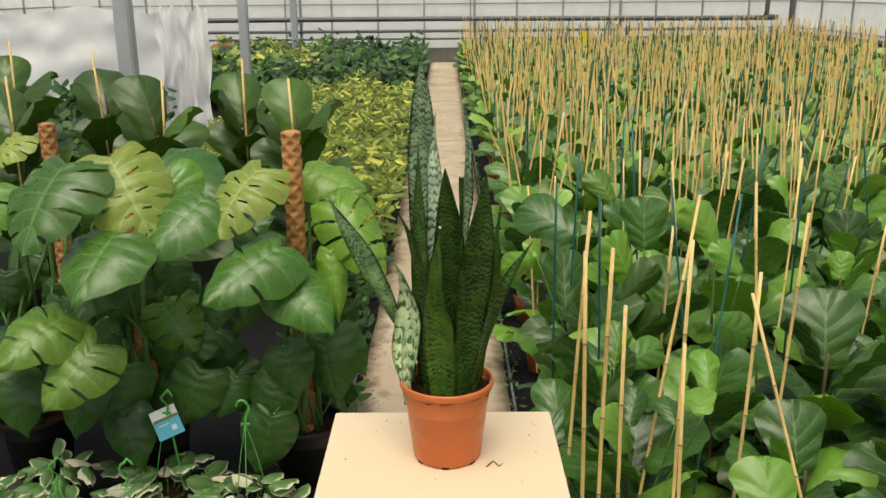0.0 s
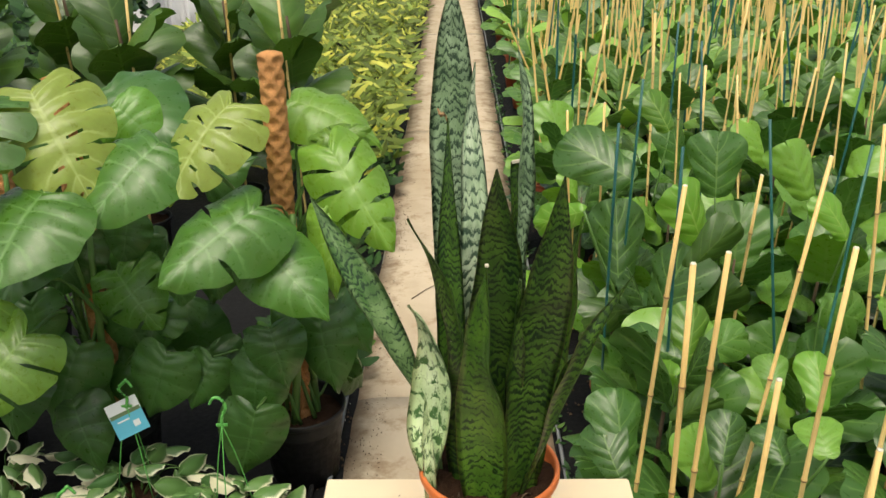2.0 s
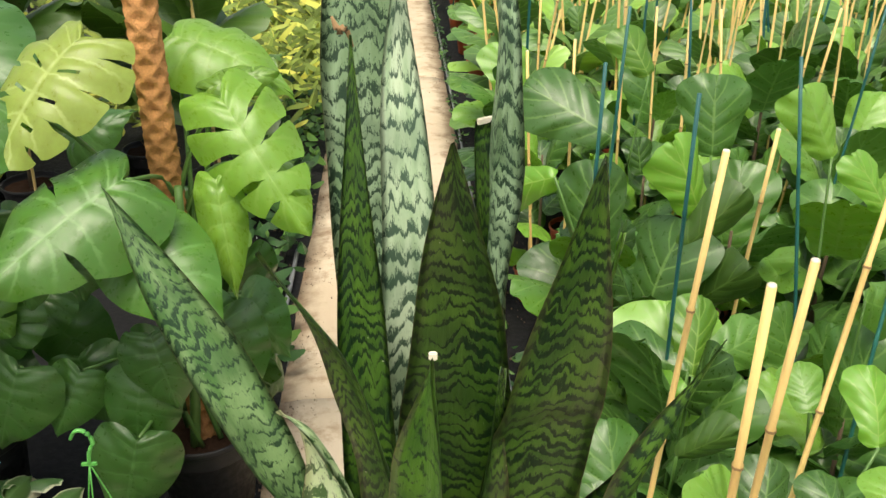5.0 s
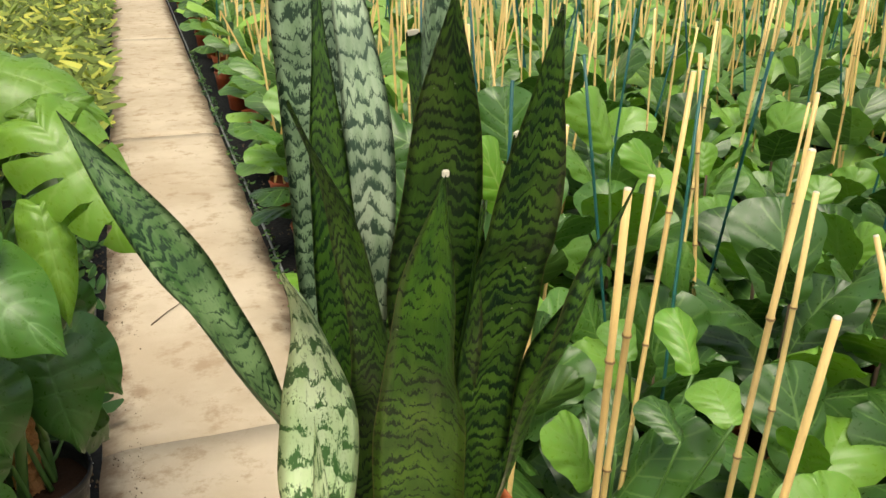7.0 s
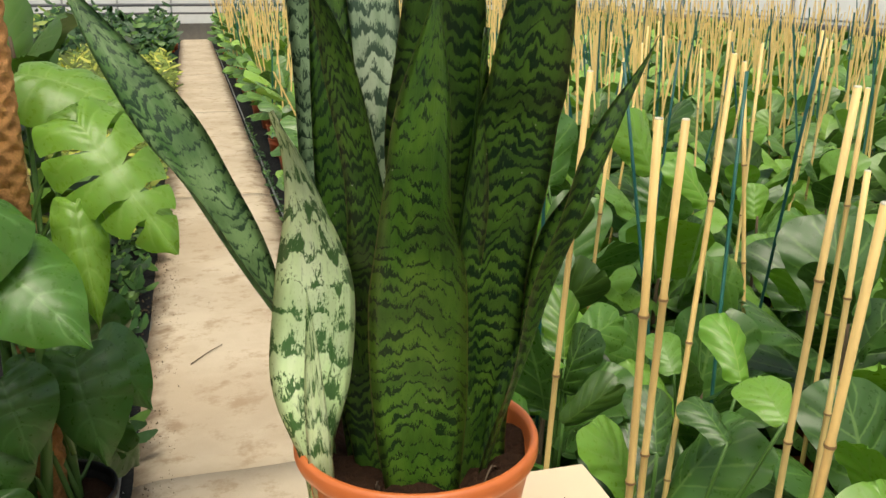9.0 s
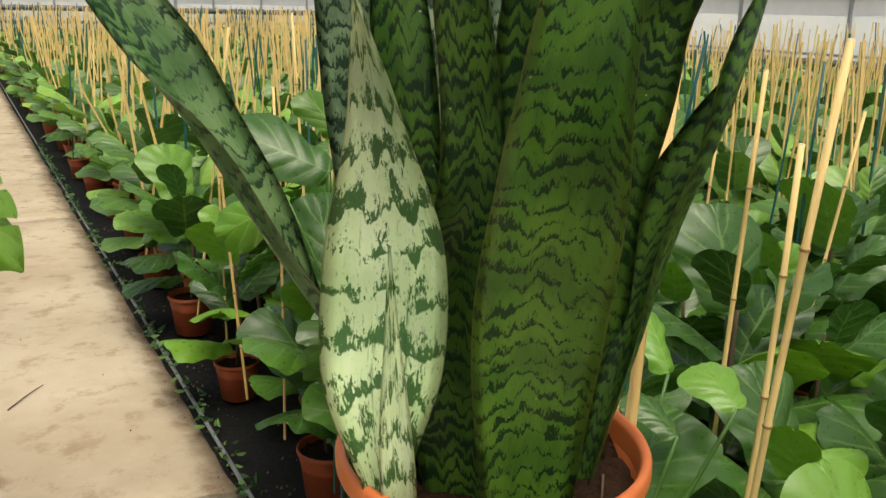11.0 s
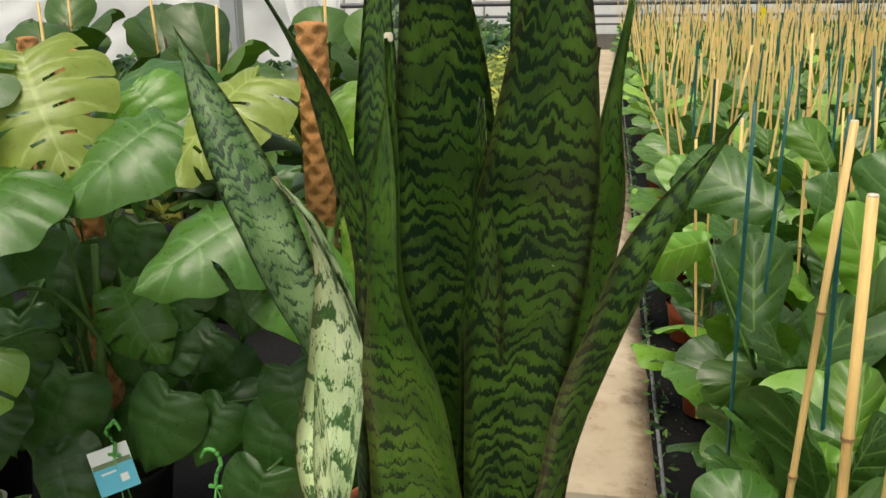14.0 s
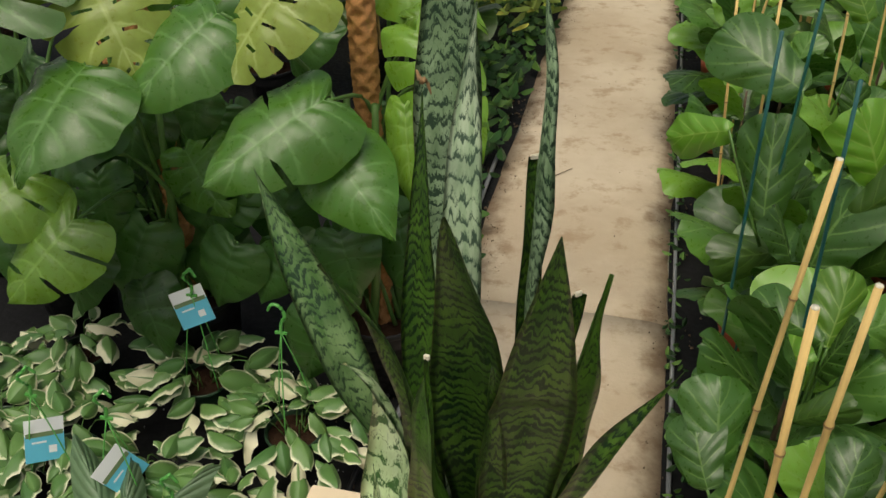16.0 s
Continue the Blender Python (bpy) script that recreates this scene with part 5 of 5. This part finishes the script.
# ---- behind the monsteras: tall figs, ground cover, shrubs ----
def tall_fig(x, y, seed, height):
    rng = random.Random(seed)
    root = thing("fiddle_leaf_fig", "tall fiddle-leaf fig with large dark leaves in a black pot", "potted plant", "tall fig plants", at=(x, y, 0.006))
    put_mesh("pot", mesh("pot", *lathe(pot_profile(0.085, 0.11, 0.2, 0.014, 0.005), 24), M_BLACKPOT), root, "black plastic pot")
    put_mesh("soil", mesh("soil", *soil_mesh(0.1, 0.175, seed), M_SOIL), root)
    tube_part("stem", [(0, 0, 0.16), (0.02, 0.01, height * 0.6), (0.0, 0.0, height - 0.15)], [0.012, 0.01, 0.006], M_BARK, root, "", 7, 8)
    for k in range(15):
        t = (k + 0.5) / 15
        w = 2.4 * k + rng.uniform(-0.3, 0.3)
        elev = radians(30 + 45 * t + rng.uniform(-12, 12))
        size = rng.uniform(0.26, 0.34)
        d = Vector((math.cos(w) * math.cos(elev), math.sin(w) * math.cos(elev), math.sin(elev)))
        b = Vector((0, 0, 0.35 + (height - 0.6) * t))
        put_mesh("leaf", FIG_OLD[k % 3], root, "", leaf_pose(b, b + d * size, (-math.cos(w) * math.sin(elev), -math.sin(w) * math.sin(elev) - 0.3, math.cos(elev))))


for k, (x, y, h) in enumerate(((-0.72, 4.3, 1.2), (-1.05, 4.6, 1.22), (-1.4, 4.25, 1.2), (-1.75, 4.6, 1.27), (-2.1, 4.3, 1.22), (-2.4, 4.9, 1.3), (-2.8, 4.4, 1.2))):
    tall_fig(x, y, k + 60, h)
    cane((x + 0.03, y - 0.05, 0.17), (x - 0.02 + 0.05 * (k % 3), y - 0.06, h + 0.03 + 0.05 * (k % 2)), 0.006, M_CANE, k + 90)


def scatter(name, label, category, mat, x0, x1, y0, y1, n, size, z0, z1, seed, outline=None, clump=2.2):
    """A low planting: many small leaves whose height swells in clumps."""
    rng = np.random.default_rng(seed)
    lv, lf, lt = leaf_geo(outline or OVAL, 4, 1, 0.5, 0.3, 0.0)
    lv, lf, lt = np.array(lv), np.array(lf), np.array(lt)
    verts, faces, o = [], [], 0
    for i in range(n):
        x, y = rng.uniform(x0, x1), rng.uniform(y0, y1)
        top = z0 + (z1 - z0) * (0.5 + 0.9 * noise.noise((x * clump, y * clump, seed)))
        z = max(0.03, top * rng.uniform(0.45, 1.1))
        w, e = rng.uniform(0, 6.28), rng.uniform(-0.2, 1.1)
        d = Vector((math.cos(w) * math.cos(e), math.sin(w) * math.cos(e), math.sin(e)))
        m = np.array(leaf_pose((x, y, z), Vector((x, y, z)) + d * size * rng.uniform(0.6, 1.3), (0.1, -0.2, 1)))
        verts.append(lv @ m[:3, :3].T + m[:3, 3])
        faces.append(lf + o)
        o += len(lv)
    ob = put_mesh(name, mesh(name, np.concatenate(verts), np.concatenate(faces), mat, np.tile(lt, (n, 1))))
    tagged(ob, label, category, kind="stuff")


scatter("ground_cover", "yellow-green variegated ground cover plants in low clumps", "ground cover", M_COVER, -2.3, -0.36, 5.0, 12.5, 9600, 0.11, 0.22, 0.5, 5, LANCE)
scatter("ground_cover", "low trailing green plants beside the path", "ground cover", M_SHRUB, -0.75, -0.38, 3.0, 6.5, 900, 0.07, 0.05, 0.22, 6)
scatter("shrubs", "dark green leafy shrubs in pots near the end wall", "shrubs", M_SHRUB, -4.5, -0.44, 12.5, 19.0, 6500, 0.16, 0.3, 0.7, 7)
scatter("shrubs", "yellow-edged green shrubs near the end wall", "shrubs", M_COVER, -4.5, -2.0, 13.5, 18.0, 1400, 0.16, 0.35, 0.75, 8)
scatter("crotons", "orange and yellow croton plants near the end wall", "crotons", M_CROTON, -5.6, -4.0, 14.0, 17.0, 1500, 0.2, 0.3, 0.75, 9, LANCE)
scatter("shrubs", "pale green shrubs beneath the plastic film", "shrubs", M_SHRUB, -6.0, -2.9, 6.5, 9.5, 3000, 0.15, 0.35, 0.75, 10)
scatter("weeds", "small green weeds along the edge of the fig bed", "weeds", M_SHRUB, 0.255, 0.3, 1.5, 9.0, 420, 0.026, 0.012, 0.035, 12)

# ---- edge pipes of the beds ----
for nm, x, r, lab in (("edge_pipe", 0.275, 0.006, "thin grey water hose along the fig bed"), ("edge_pipe", -0.40, 0.008, "thin grey metal rod along the bed's edge"), ("edge_pipe", -0.445, 0.007, "thin black water hose along the bed's edge")):
    pts = [(x + 0.006 * noise.noise((yy * 0.7, x * 9, 1)), yy, r + 0.012) for yy in np.arange(-1.0, 19.0 if x > 0 else 4.2, 1.0)]
    tagged(put_mesh(nm, mesh(nm, *tube(pts, [r] * len(pts), 8), M_BLACKPOT if "black" in lab else M_HOSE)), lab, "hose", "edge hoses")


# ---- dirt and litter along the edges of the path ----
def litter(name, label, mat, x0, x1, y0, y1, n, size, seed, z=0.014):
    rng = np.random.default_rng(seed)
    verts, faces = [], []
    for k in range(n):
        x, y = x0 + (x1 - x0) * rng.random(), rng.uniform(y0, y1)
        if noise.noise((x * 4, y * 4, seed)) < -0.15:
            continue
        r, w = size * rng.uniform(0.4, 1.5), rng.uniform(0, 6.28)
        o = len(verts)
        for i in range(5):
            a = w + 1.2566 * i
            q = r * rng.uniform(0.6, 1.2)
            verts.append((x + q * math.cos(a), y + q * math.sin(a), z - 0.004))
        verts.append((x, y, z + r * 0.6))
        faces += [(o + i, o + (i + 1) % 5, o + 5) for i in range(5)]
    tagged(put_mesh(name, mesh(name, verts, faces, mat, smooth=False)), label, "litter", kind="stuff")


litter("soil_crumbs", "dark soil crumbs spilt along the path's edge", M_BARK, -0.37, -0.26, 1.7, 6.0, 1100, 0.0017, 1, 0.0145)
litter("soil_crumbs", "dark soil crumbs spilt along the path's edge", M_BARK, 0.2, 0.262, 1.8, 8.0, 260, 0.0022, 2, 0.0145)
litter("soil_crumbs", "dark crumbs of soil lying on the path", M_BARK, -0.3, 0.22, 2.0, 9.0, 70, 0.0028, 3, 0.0145)
litter("perlite_bits", "white bits of perlite and grit on the ground cloth", M_TAGW, -0.62, -0.38, 1.8, 4.5, 260, 0.0022, 4, 0.006)
litter("perlite_bits", "white bits of grit on the ground cloth", M_TAGW, -1.5, -0.45, 1.8, 2.7, 220, 0.0018, 5, 0.006)
litter("soil_crumbs", "brown peat crumbs on the ground cloth", M_BARK, -0.7, -0.37, 1.8, 5.0, 900, 0.005, 6, 0.006)
litter("soil_crumbs", "brown peat crumbs on the ground cloth", M_BARK, 0.26, 0.5, 1.8, 6.0, 500, 0.004, 7, 0.006)
v, f = tube([(-0.217, 3.81, 0.017), (-0.16, 3.89, 0.019), (-0.111, 3.954, 0.017)], [0.0022, 0.002, 0.0012], 5)
tagged(put_mesh("twig", mesh("twig", v, f, M_BARK)), "thin dry brown twig lying on the path", "twig")


# ---- small things far off ----
trap = thing("sticky_trap", "small yellow sticky insect trap on a stake in the fig bed", "sticky trap", at=(2.12, 14.0, 0))
part("stake", box_bm(-0.005, 0.005, -0.005, 0.005, 0.0, 0.92), M_CANE, trap)
part("card", box_bm(-0.05, 0.05, -0.009, -0.006, 0.78, 1.0), M_YELLOW, trap, "plain yellow sticky card")
for k, (x, y) in enumerate(((-0.5, 17.6), (-0.62, 17.9), (-0.45, 18.2), (-0.75, 17.5))):
    pot = thing("red_pot", "small red plastic pot standing beside the path's end", "pot", "red pots", at=(x, y, 0.0))
    put_mesh("body", FIG_POT, pot)
    put_mesh("soil", FIG_SOIL, pot)
